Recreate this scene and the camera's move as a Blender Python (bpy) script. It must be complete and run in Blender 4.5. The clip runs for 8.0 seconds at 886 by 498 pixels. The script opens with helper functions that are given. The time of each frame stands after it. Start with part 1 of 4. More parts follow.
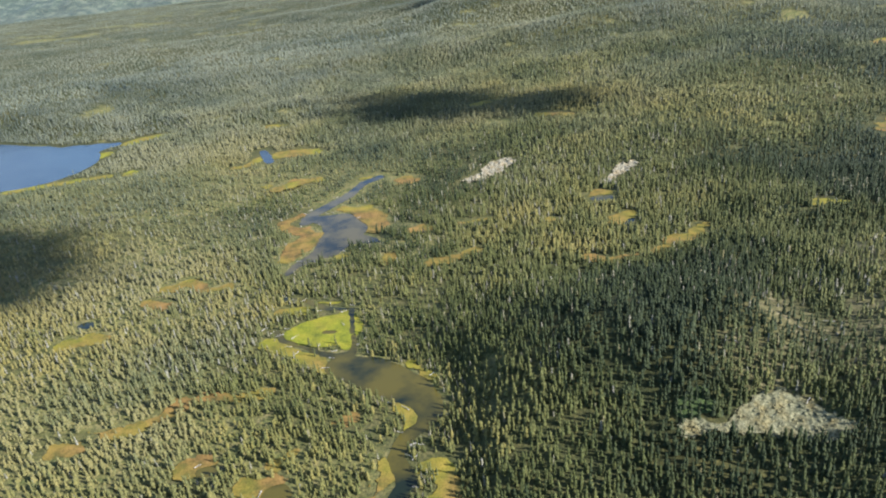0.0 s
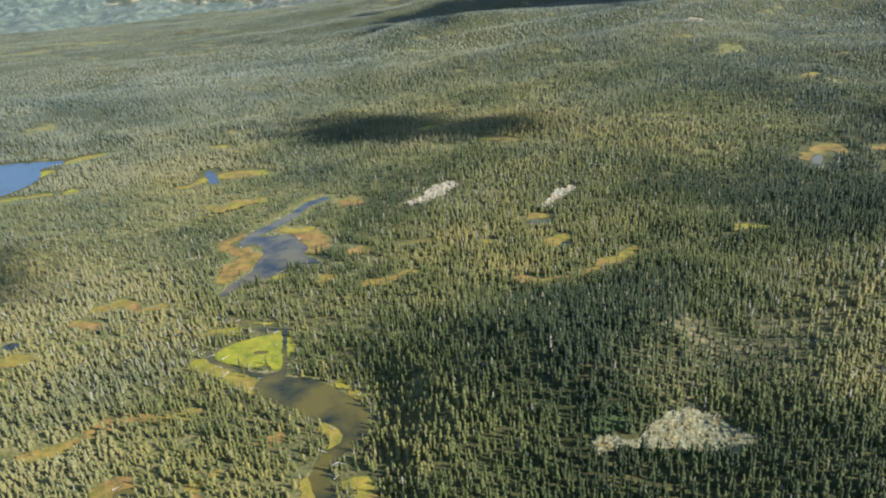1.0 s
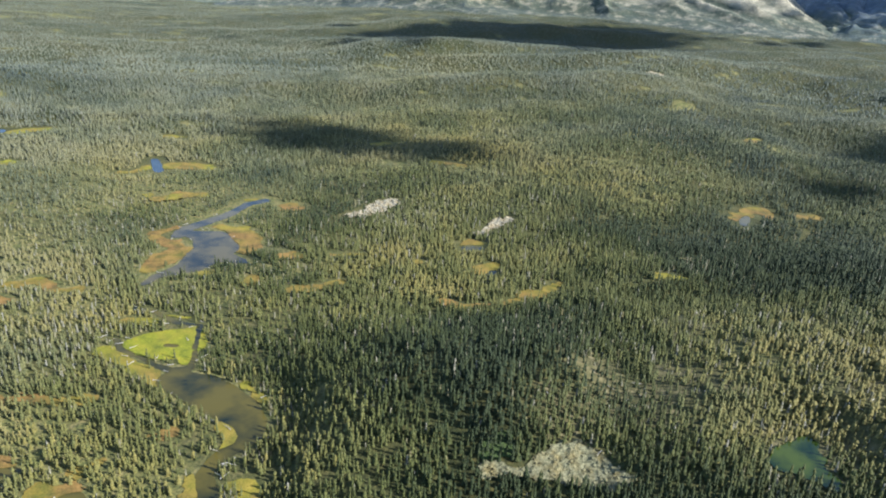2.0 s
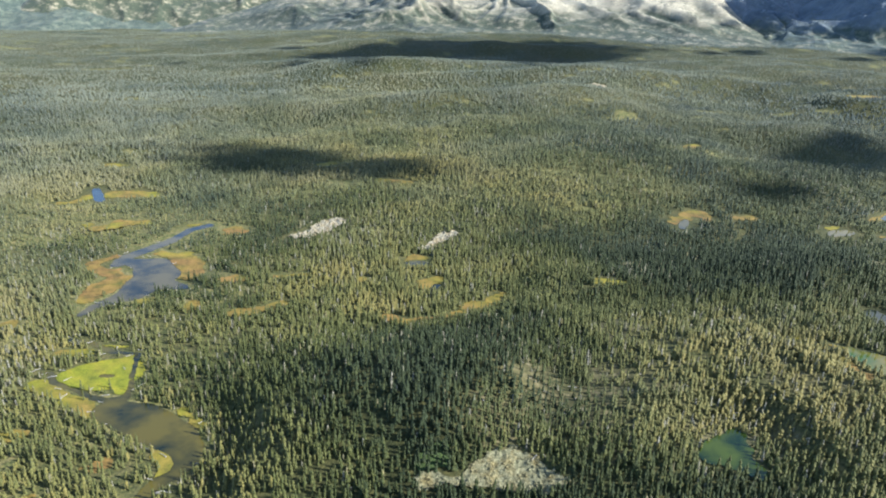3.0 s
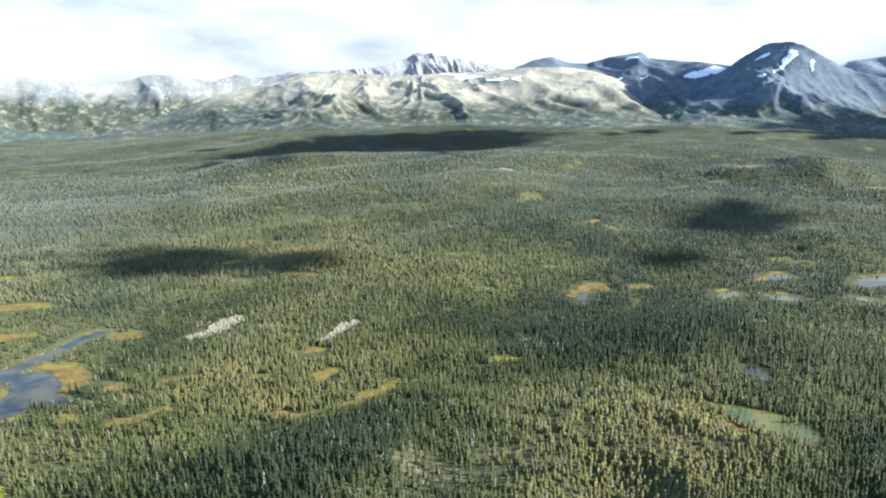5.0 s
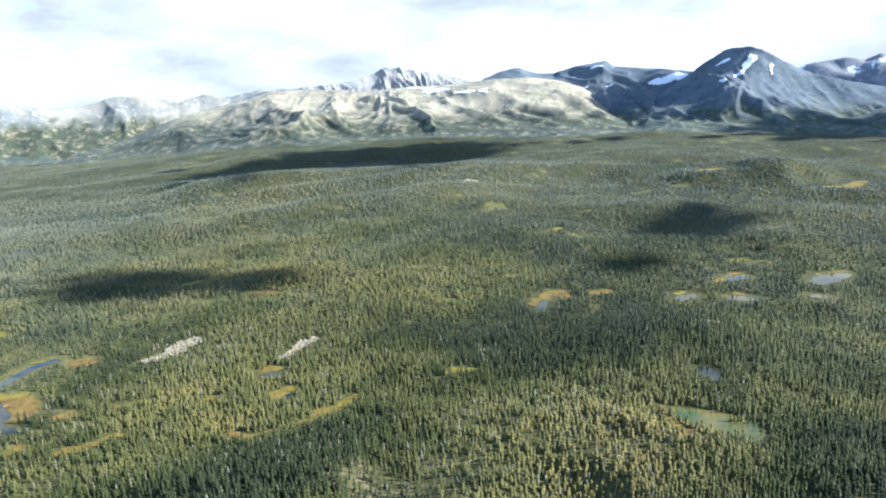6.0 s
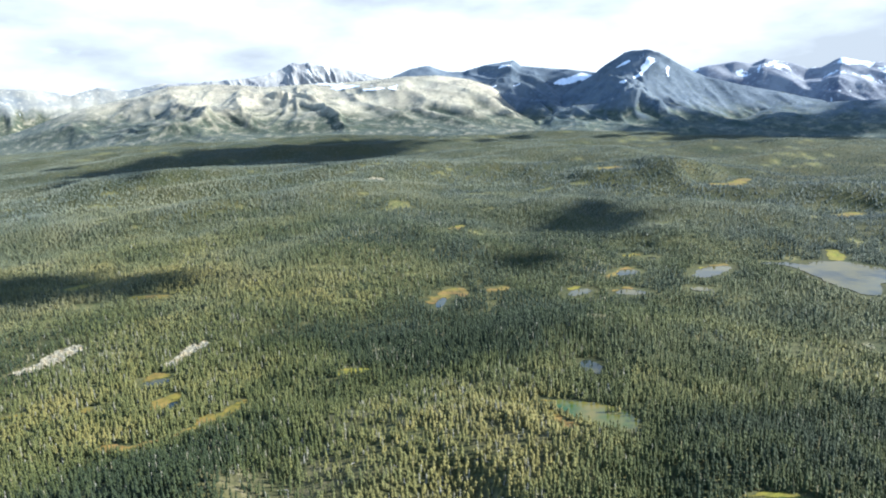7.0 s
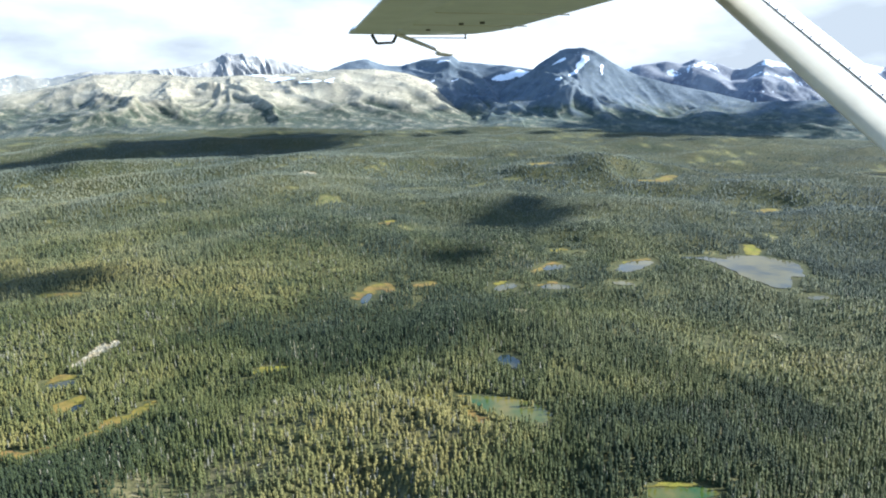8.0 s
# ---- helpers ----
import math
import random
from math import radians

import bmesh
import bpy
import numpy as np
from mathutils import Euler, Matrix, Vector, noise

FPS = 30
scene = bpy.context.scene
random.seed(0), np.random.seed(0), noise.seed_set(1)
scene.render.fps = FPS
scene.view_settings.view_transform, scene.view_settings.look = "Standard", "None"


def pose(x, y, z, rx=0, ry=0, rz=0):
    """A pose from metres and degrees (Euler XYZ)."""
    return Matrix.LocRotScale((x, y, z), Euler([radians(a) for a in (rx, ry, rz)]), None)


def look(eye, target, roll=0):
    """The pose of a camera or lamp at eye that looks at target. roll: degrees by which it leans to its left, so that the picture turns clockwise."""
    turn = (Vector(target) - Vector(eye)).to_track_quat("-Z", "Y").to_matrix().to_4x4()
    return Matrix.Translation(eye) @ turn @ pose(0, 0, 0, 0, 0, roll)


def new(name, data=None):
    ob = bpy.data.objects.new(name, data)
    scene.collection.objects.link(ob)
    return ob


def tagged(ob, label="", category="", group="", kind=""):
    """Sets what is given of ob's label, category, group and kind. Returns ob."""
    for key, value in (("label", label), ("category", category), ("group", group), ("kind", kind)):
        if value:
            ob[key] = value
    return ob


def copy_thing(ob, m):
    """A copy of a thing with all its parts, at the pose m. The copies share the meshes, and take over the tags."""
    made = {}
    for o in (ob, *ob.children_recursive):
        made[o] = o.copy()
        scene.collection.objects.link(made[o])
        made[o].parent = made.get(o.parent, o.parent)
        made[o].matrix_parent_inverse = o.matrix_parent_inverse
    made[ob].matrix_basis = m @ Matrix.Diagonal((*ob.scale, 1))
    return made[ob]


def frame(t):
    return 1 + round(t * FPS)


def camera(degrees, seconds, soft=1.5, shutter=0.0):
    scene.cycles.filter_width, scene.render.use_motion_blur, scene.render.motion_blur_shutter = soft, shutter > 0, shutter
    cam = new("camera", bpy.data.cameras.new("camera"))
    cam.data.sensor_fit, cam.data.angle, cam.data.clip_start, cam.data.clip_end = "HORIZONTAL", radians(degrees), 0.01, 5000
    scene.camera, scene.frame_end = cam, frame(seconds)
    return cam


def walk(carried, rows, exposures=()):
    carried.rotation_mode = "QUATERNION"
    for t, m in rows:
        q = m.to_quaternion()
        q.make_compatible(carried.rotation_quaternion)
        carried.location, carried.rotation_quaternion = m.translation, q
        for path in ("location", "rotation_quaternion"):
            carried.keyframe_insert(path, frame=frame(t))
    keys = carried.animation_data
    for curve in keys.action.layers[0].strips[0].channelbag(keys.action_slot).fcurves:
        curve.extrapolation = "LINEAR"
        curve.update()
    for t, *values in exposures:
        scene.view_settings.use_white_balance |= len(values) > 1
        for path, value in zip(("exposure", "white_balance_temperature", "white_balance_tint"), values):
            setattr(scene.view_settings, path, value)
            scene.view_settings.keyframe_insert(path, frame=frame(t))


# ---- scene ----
cam = camera(65.7, 8.0, soft=2.0)
METRES, EYE, TILT, LEAN, TURN = 230.0, 330.0, -26.0, 5.5, 0.0
ROWS = [
    (0.0, 0.0, 0.0, 0.0, 0.0, 0.0, -0.0),
    (0.5, 0.049, -0.0208, -0.0073, -2.0, 1.22, -0.08),
    (1.0, 0.1125, -0.0438, -0.0089, -3.24, 1.96, -0.3),
    (1.5, 0.1738, -0.0667, -0.0184, -5.15, 2.9, -1.72),
    (2.0, 0.2318, -0.0978, -0.0099, -7.28, 3.91, -6.83),
    (3.5, 0.398, -0.155, -0.0176, -11.87, 7.54, -0.86),
    (4.0, 0.4606, -0.1732, -0.0195, -13.6, 10.27, 1.09),
    (4.5, 0.5201, -0.1905, -0.0206, -13.91, 11.95, 0.53),
    (6.0, 0.706, -0.2403, -0.03, -15.41, 14.1, 3.38),
    (6.5, 0.7692, -0.2647, -0.0273, -18.25, 13.01, 4.3),
    (7.0, 0.83, -0.2794, -0.0274, -21.96, 13.35, 5.77),
    (7.5, 0.8855, -0.2934, -0.031, -24.6, 13.27, 6.84),
    (8.0, 0.9464, -0.3029, -0.0317, -26.62, 12.41, 6.9),
]
walk(cam, [(t, pose(0, 0, EYE, TILT, LEAN, TURN) @ pose(METRES * x, METRES * y, METRES * z, 90 + pitch, roll, yaw)) for t, x, y, z, yaw, pitch, roll in ROWS],
     exposures=[(0.0, 1.25, 5930, 9), (2.0, 1.27, 5820, 8), (3.5, 1.40, 5680, 7), (8.0, 1.44, 5540, 5)])

# ---- light: low sun from the right, bright broken cloud round the horizon ----
SUN_AZ, SUN_EL = 111.0, 32.0            # clockwise from +y, above the horizon
sun_dir = Vector((math.sin(radians(SUN_AZ)) * math.cos(radians(SUN_EL)),
                  math.cos(radians(SUN_AZ)) * math.cos(radians(SUN_EL)), math.sin(radians(SUN_EL))))
sun = new("sun", bpy.data.lights.new("sun", "SUN"))
sun.data.energy, sun.data.angle, sun.data.color = 5.0, radians(0.53), (1.0, 0.95, 0.87)
sun.matrix_world = look(sun_dir * 100, (0, 0, 0))

world = bpy.data.worlds.new("sky")
scene.world = world
world.use_nodes = True
wn, wl = world.node_tree.nodes, world.node_tree.links
wn.clear()
w_out, w_bg, w_cloud, w_mix = wn.new("ShaderNodeOutputWorld"), wn.new("ShaderNodeBackground"), wn.new("ShaderNodeBackground"), wn.new("ShaderNodeMixShader")
sky = wn.new("ShaderNodeTexSky")
sky.sky_type, sky.sun_disc, sky.sun_elevation, sky.sun_rotation = "NISHITA", False, radians(SUN_EL), radians(SUN_AZ)
sky.altitude, sky.air_density, sky.dust_density = 1200, 1.0, 1.0
wl.new(sky.outputs[0], w_bg.inputs[0])
w_bg.inputs[1].default_value = 0.13
w_co = wn.new("ShaderNodeTexCoord")
w_map = wn.new("ShaderNodeMapping")
w_map.inputs["Scale"].default_value = (1.0, 1.0, 3.0)
wl.new(w_co.outputs["Generated"], w_map.inputs[0])
w_noise = wn.new("ShaderNodeTexNoise")
w_noise.inputs["Scale"].default_value, w_noise.inputs["Detail"].default_value, w_noise.inputs["Roughness"].default_value = 3.6, 7.0, 0.58
wl.new(w_map.outputs[0], w_noise.inputs["Vector"])
w_shade = wn.new("ShaderNodeTexNoise")
w_shade.inputs["Scale"].default_value, w_shade.inputs["Detail"].default_value = 3.4, 7.0
wl.new(w_map.outputs[0], w_shade.inputs["Vector"])
w_tone = wn.new("ShaderNodeValToRGB")
w_tone.color_ramp.elements[0].position, w_tone.color_ramp.elements[0].color = 0.38, (0.28, 0.285, 0.295, 1)
w_tone.color_ramp.elements[1].position, w_tone.color_ramp.elements[1].color = 0.62, (0.54, 0.54, 0.54, 1)
wl.new(w_shade.outputs[0], w_tone.inputs[0])
wl.new(w_tone.outputs[0], w_cloud.inputs[0])
w_cloud.inputs[1].default_value = 1.0
w_sep = wn.new("ShaderNodeSeparateXYZ")
wl.new(w_co.outputs["Generated"], w_sep.inputs[0])
w_low = wn.new("ShaderNodeMapRange")       # cloud lies thickest low down, and breaks up overhead
for k, v in ((1, 0.0), (2, 0.42), (3, 0.34), (4, -0.16)):
    w_low.inputs[k].default_value = v
wl.new(w_sep.outputs[2], w_low.inputs[0])
w_sum = wn.new("ShaderNodeMath")
w_bank = wn.new("ShaderNodeMath")          # the cloud bank is heaviest on the right
w_bank.operation = "MULTIPLY_ADD"
w_bank.inputs[1].default_value = 0.16
wl.new(w_sep.outputs[0], w_bank.inputs[0]), wl.new(w_low.outputs[0], w_bank.inputs[2])
wl.new(w_noise.outputs[0], w_sum.inputs[0]), wl.new(w_bank.outputs[0], w_sum.inputs[1])
w_cover = wn.new("ShaderNodeMapRange")
w_cover.inputs[1].default_value, w_cover.inputs[2].default_value = 0.50, 0.68
wl.new(w_sum.outputs[0], w_cover.inputs[0])
wl.new(w_cover.outputs[0], w_mix.inputs[0]), wl.new(w_bg.outputs[0], w_mix.inputs[1]), wl.new(w_cloud.outputs[0], w_mix.inputs[2])
wl.new(w_mix.outputs[0], w_out.inputs[0])

# ---- numbers for the lie of the land ----
rng = np.random.default_rng(7)


def value_noise(x, y, size, seed):
    """Smooth noise of about -1 to 1 whose lumps are size metres wide."""
    u, v = np.asarray(x, float) / size + seed * 17.31, np.asarray(y, float) / size - seed * 9.73
    i, j = np.floor(u), np.floor(v)
    a, b = u - i, v - j
    a, b = a * a * a * (a * (a * 6 - 15) + 10), b * b * b * (b * (b * 6 - 15) + 10)

    def h(p, q):
        s = np.sin(p * 127.1 + q * 311.7 + seed * 74.7) * 43758.5453
        return s - np.floor(s)
    return ((h(i, j) * (1 - a) + h(i + 1, j) * a) * (1 - b) + (h(i, j + 1) * (1 - a) + h(i + 1, j + 1) * a) * b) * 2 - 1


def fractal(x, y, size, seed, octaves=4, gain=0.5):
    total, amp = 0.0, 1.0
    for k in range(octaves):
        total = total + amp * value_noise(x, y, size / 2.03 ** k, seed + k * 3.1)
        amp *= gain
    return total


def smooth(a, b, x):
    t = np.clip((x - a) / (b - a), 0, 1)
    return t * t * (3 - 2 * t)


# hills: x, y, height, spread
HILLS = [(330, 390, 37, 130), (120, 440, 40, 90), (500, 330, 17.5, 140), (560, 520, 11, 120), (400, 560, 17, 110),
         (720, 560, 24, 140), (250, 1080, 20, 200), (520, 1150, 24, 200), (700, 1830, 34, 250), (600, 250, 35, 120), (200, 330, -8, 60),
         (590, 655, 20, 75), (725, 640, 18, 90), (-330, 1130, -11, 150), (-800, 1190, -13, 240), (1260, 770, 9, 120), (860, 850, 3, 90)]


# long low ridges: x, y, height, half length, half width, turn of the long axis
RIDGES = [(388, 2331, 30, 200, 70, -8), (130, 2166, 24, 260, 60, 4), (385, 1618, 24, 300, 75, -8), (20, 1631, 24, 300, 70, 8), (1504, 1631, 30, 130, 80, -36),
          (1771, 1324, 26, 220, 90, -45), (1441, 1171, 24, 260, 70, -42), (1497, 2166, 34, 200, 140, -30), (864, 1986, 24, 160, 70, -16), (-420, 1750, 22, 320, 80, 16), (1000, 1420, 18, 260, 70, -32)]


def to_line(x, y, line):
    """Distance to a chain of round-ended, tapering strokes (x, y, half width): less than nothing inside."""
    best = np.full(np.shape(x), 1e9)
    pts = line if len(line) > 1 else line * 2
    for (x0, y0, r0), (x1, y1, r1) in zip(pts, pts[1:]):
        dx, dy = x1 - x0, y1 - y0
        t = np.clip(((x - x0) * dx + (y - y0) * dy) / max(dx * dx + dy * dy, 1e-6), 0, 1)
        best = np.minimum(best, np.hypot(x - x0 - t * dx, y - y0 - t * dy) - (r0 + t * (r1 - r0)))
    return best


# water and open bog: name, level, list of chains
WATERS = [
    ("pond", 0.0, [[(-116, 473, 15), (-96, 464, 20), (-76, 449, 20), (-59, 436, 18), (-47, 421, 14), (-42, 405, 10), (-46, 391, 6), (-56, 382, 6), (-62, 372, 6), (-64, 360, 6), (-59, 346, 7), (-55, 335, 7), (-66, 310, 7)],
                   [(-190, 597, 3), (-171, 591, 3), (-158, 581, 3), (-145, 571, 3.4), (-131, 568, 3), (-120, 565, 3.6), (-117, 548, 3), (-114, 524, 3), (-110, 505, 3), (-110, 492, 4)],
                   [(-194, 537, 2.6), (-185, 535, 2.6), (-177, 519, 2.8), (-158, 508, 2.8), (-140, 495, 3.1), (-124, 489, 3.2), (-115, 490, 4)]]),
    ("lake", 0.0, [[(-122, 934, 7), (-144, 916, 7), (-161, 869, 8), (-182, 839, 9), (-201, 812, 10), (-205, 788, 8)],
                   [(-193, 798, 10), (-162, 786, 22), (-150, 754, 27), (-158, 724, 22), (-164, 699, 17), (-180, 685, 10), (-194, 668, 6), (-199, 651, 4)],
                   [(-136, 727, 15), (-115, 720, 8), (-100, 718, 4)]]),
    ("lake", -12.0, [[(-682, 1296, 17), (-721, 1282, 35), (-764, 1257, 62), (-743, 1186, 74), (-777, 1179, 114), (-893, 1195, 151), (-1039, 1219, 189)]]),
    ("pond", -12.0, [[(-350, 1158, 6), (-336, 1123, 9), (-323, 1092, 7)]]),
    ("pond", 0.0, [[(-389, 577, 6), (-383, 576, 6)]]),
    ("pond", 0.0, [[(-198, 359, 6), (-190, 361, 6)]]),
    ("pond", 0.0, [[(-139, 528, 3.6), (-131, 527, 3.4)]]),
    ("pond", 0.0, [[(-141, 332, 11)]]),
    ("pond", 9.0, [[(153, 763, 8), (166, 763, 8)]]),
    ("pond", 9.0, [[(171, 685, 4), (177, 694, 4)]]),
    ("pond", 19.0, [[(559, 865, 6), (571, 885, 7), (581, 900, 5)]]),
    ("pond", 19.0, [[(777, 833, 9), (794, 839, 14), (806, 845, 11)]]),
    ("pond", 19.0, [[(850, 809, 10), (863, 807, 17), (876, 800, 12)]]),
    ("pond", 19.0, [[(918, 903, 9), (940, 910, 16), (952, 909, 9)]]),
    ("pond", 19.0, [[(1032, 969, 8), (1048, 977, 8)]]),
    ("pond", 22.0, [[(1026, 825, 12), (1058, 840, 22), (1084, 849, 20), (1106, 853, 11)], [(965, 767, 11), (975, 761, 11)]]),
    ("lake", 15.0, [[(1218, 865, 8), (1244, 848, 11), (1255, 817, 20), (1267, 783, 38), (1255, 735, 42), (1234, 695, 38), (1212, 656, 18)], [(1303, 813, 22), (1338, 800, 22), (1335, 755, 34), (1295, 715, 34)], [(1275, 699, 12), (1285, 690, 10), (1299, 679, 8)]]),
    ("pond", 15.0, [[(1195, 584, 8), (1215, 580, 8)]]),
    ("pond", 44.0, [[(603, 537, 8), (598, 522, 12), (596, 507, 7)]]),
    ("pond", 47.0, [[(519, 454, 8), (527, 437, 15), (537, 426, 19), (544, 412, 20), (550, 398, 13), (544, 384, 7)]]),
    ("pond", 57.0, [[(546, 249, 7), (558, 240, 10), (573, 234, 9), (583, 230, 5)], [(545, 229, 17), (558, 222, 15)]]),
    ("pond", 88.0, [[(2270, 1150, 40), (2330, 1140, 30)]]),
    ("lake", 50.0, [[(-1330, 3660, 30), (-1230, 3700, 42), (-1120, 3640, 26)], [(-900, 3950, 30), (-700, 3960, 24)]]),
    ("lake", 132.0, [[(290, 2985, 16), (350, 2995, 12)]]),
    ("pond", 38.0, [[(322, 333, 7), (335, 337, 13), (347, 343, 12), (356, 356, 6)], [(343, 326, 12), (348, 318, 8)]]),
]
# open ground: name, level, tone (0 orange bog, 1 yellow-green meadow), chains
MEADOWS = [
    ("meadow", 0.3, 1.0, [[(-167, 527, 12), (-152, 530, 22), (-137, 530, 27), (-125, 532, 21)], [(-123, 556, 9), (-119, 530, 9), (-116, 505, 8)]]),
    ("meadow", 0.3, 0.65, [[(-190, 516, 8), (-168, 502, 7), (-148, 487, 7), (-130, 470, 6)], [(-191, 570, 7), (-167, 571, 7)], [(-153, 583, 5), (-136, 580, 4)]]),
    ("bog", 0.3, 0.42, [[(-59, 466, 5), (-39, 447, 5)], [(-62, 414, 6), (-56, 399, 5), (-58, 387, 3)], [(-73, 360, 6), (-69, 344, 6), (-78, 320, 7)], [(-41, 351, 6), (-32, 353, 7), (-27, 339, 7), (-34, 318, 10)]]),
    ("bog", 0.3, 0.25, [[(-228, 778, 7), (-203, 764, 11), (-189, 743, 13), (-198, 723, 17), (-206, 702, 13), (-208, 684, 8)], [(-234, 793, 5), (-214, 814, 5)], [(-161, 826, 9), (-133, 809, 17), (-119, 782, 20), (-109, 758, 17), (-84, 744, 7), (-53, 737, 5)], [(-151, 682, 7), (-141, 684, 6)]]),
    ("bog", 0.3, 0.3, [[(-95, 916, 9), (-82, 920, 8)], [(-241, 937, 10), (-269, 920, 9)], [(-150, 933, 7), (-135, 941, 5)], [(-91, 906, 8), (-75, 908, 9)]]),
    ("bog", 4.0, 0.25, [[(-44, 641, 7), (-21, 647, 8), (4, 663, 7)], [(-89, 666, 7), (-94, 653, 6)]]),
    ("bog", 0.3, 0.2, [[(-305, 412, 5), (-280, 405, 6), (-263, 413, 8), (-251, 425, 7), (-239, 439, 6), (-223, 444, 6), (-194, 438, 5), (-172, 445, 5)]]),
    ("bog", 0.3, 0.35, [[(-394, 542, 10), (-374, 548, 11), (-356, 548, 9)]]),
    ("bog", 0.3, 0.3, [[(-337, 613, 7), (-316, 603, 7)], [(-324, 639, 11), (-309, 652, 8), (-282, 630, 7), (-260, 632, 5)]]),
    ("bog", 0.3, 0.15, [[(-211, 363, 9), (-198, 367, 8)]]),
    ("bog", 0.3, 0.2, [[(-112, 401, 4), (-99, 405, 5)], [(-134, 374, 4), (-148, 364, 5)]]),
    ("bog", 0.3, 0.15, [[(-323, 389, 9), (-302, 390, 7)], [(-161, 340, 10), (-144, 342, 9)]]),
    ("meadow", -11.7, 0.7, [[(-652, 1293, 14), (-634, 1317, 18), (-607, 1332, 12)], [(-669, 1232, 16), (-677, 1214, 13)], [(-563, 1100, 15)], [(-757, 1056, 10), (-682, 1079, 10), (-602, 1094, 9)]]),
    ("bog", -11.7, 0.45, [[(-306, 1125, 21), (-280, 1130, 24), (-257, 1124, 16)], [(-345, 1113, 10), (-360, 1079, 7), (-378, 1076, 6)]]),
    ("bog", -3.0, 0.35, [[(-254, 956, 10), (-220, 957, 9)], [(-290, 947, 8)]]),
    ("bog", -5.0, 0.4, [[(-366, 1297, 12), (-344, 1297, 9)]]),
    ("bog", 9.3, 0.3, [[(146, 772, 6), (160, 781, 8), (171, 779, 7)], [(161, 692, 9), (173, 706, 11), (183, 712, 7)]]),
    ("bog", 9.0, 0.22, [[(114, 614, 7), (135, 606, 8), (158, 610, 4), (179, 617, 5), (196, 624, 6), (214, 636, 11), (227, 643, 8), (242, 664, 8), (253, 669, 5)], [(92, 715, 7)]]),
    ("bog", 5.0, 0.25, [[(-10, 735, 7), (20, 740, 6)], [(-63, 728, 8), (-45, 728, 5)]]),
    ("bog", 26.0, 0.6, [[(362, 660, 10), (382, 656, 8)]]),
    ("bog", 47.3, 0.45, [[(506, 466, 5), (515, 461, 4)], [(501, 439, 5), (498, 411, 5)], [(467, 472, 4), (485, 473, 4)]]),
    ("bog", 19.3, 0.3, [[(556, 890, 10), (591, 922, 12), (616, 933, 14), (618, 904, 10)], [(671, 910, 10), (691, 909, 9)]]),
    ("bog", 19.3, 0.4, [[(787, 860, 4), (803, 863, 5)], [(850, 822, 5), (874, 825, 6)]]),
    ("bog", 19.3, 0.35, [[(886, 895, 6), (918, 914, 6), (955, 930, 7)], [(1014, 1010, 11), (1035, 1012, 10)]]),
    ("bog", 22.3, 0.4, [[(1061, 864, 6), (1089, 867, 7), (1118, 866, 6)]]),
    ("meadow", 15.3, 0.5, [[(1358, 832, 15), (1385, 852, 16), (1410, 880, 10)]]),
    ("bog", 57.3, 0.35, [[(547, 256, 5), (566, 248, 5), (583, 241, 4)]]),
    ("bog", 52.0, 0.4, [[(755, 1261, 12), (777, 1282, 10)]]),
    ("bog", 21.0, 0.4, [[(31, 1215, 15), (48, 1221, 11)], [(131, 1111, 11), (174, 1096, 9)]]),
    ("bog", 109.0, 0.35, [[(1400, 1650, 22), (1450, 1660, 22)]]),
    ("bog", 72.0, 0.35, [[(1631, 1431, 20), (1671, 1409, 24), (1784, 1479, 16)]]),
    ("bog", 34.0, 0.4, [[(1677, 1074, 18), (1736, 1083, 16)]]),
]
# bare rock: chains on the slope
ROCKS = [
    [[(3, 875, 6), (20, 878, 11), (38, 897, 13), (55, 923, 11), (65, 925, 4)]],
    [[(172, 812, 5), (188, 825, 10), (207, 846, 8), (225, 856, 6)]],
    [[(157, 337, 7), (167, 340, 10), (179, 341, 15), (194, 336, 15), (205, 327, 10), (217, 323, 4)], [(188, 349, 8), (173, 348, 6)], [(124, 339, 4), (137, 339, 6), (149, 336, 5)]],
    [[(566, 280, 5), (569, 275, 4)]],
    [[(1018, 513, 8), (1009, 501, 5)]],
    [[(742, 1792, 24), (708, 1800, 14)]],
    [[(420, 730, 5), (430, 735, 5)]],
    [[(700, 640, 5), (690, 655, 5)]],
]
SPARSE = [(255, 395, 55), (190, 385, 40), (330, 360, 35), (420, 405, 30), (300, 415, 40), (680, 640, 40), (640, 470, 25), (340, 520, 35), (385, 345, 32), (470, 380, 28), (235, 440, 35)]   # open dry woodland on the hill


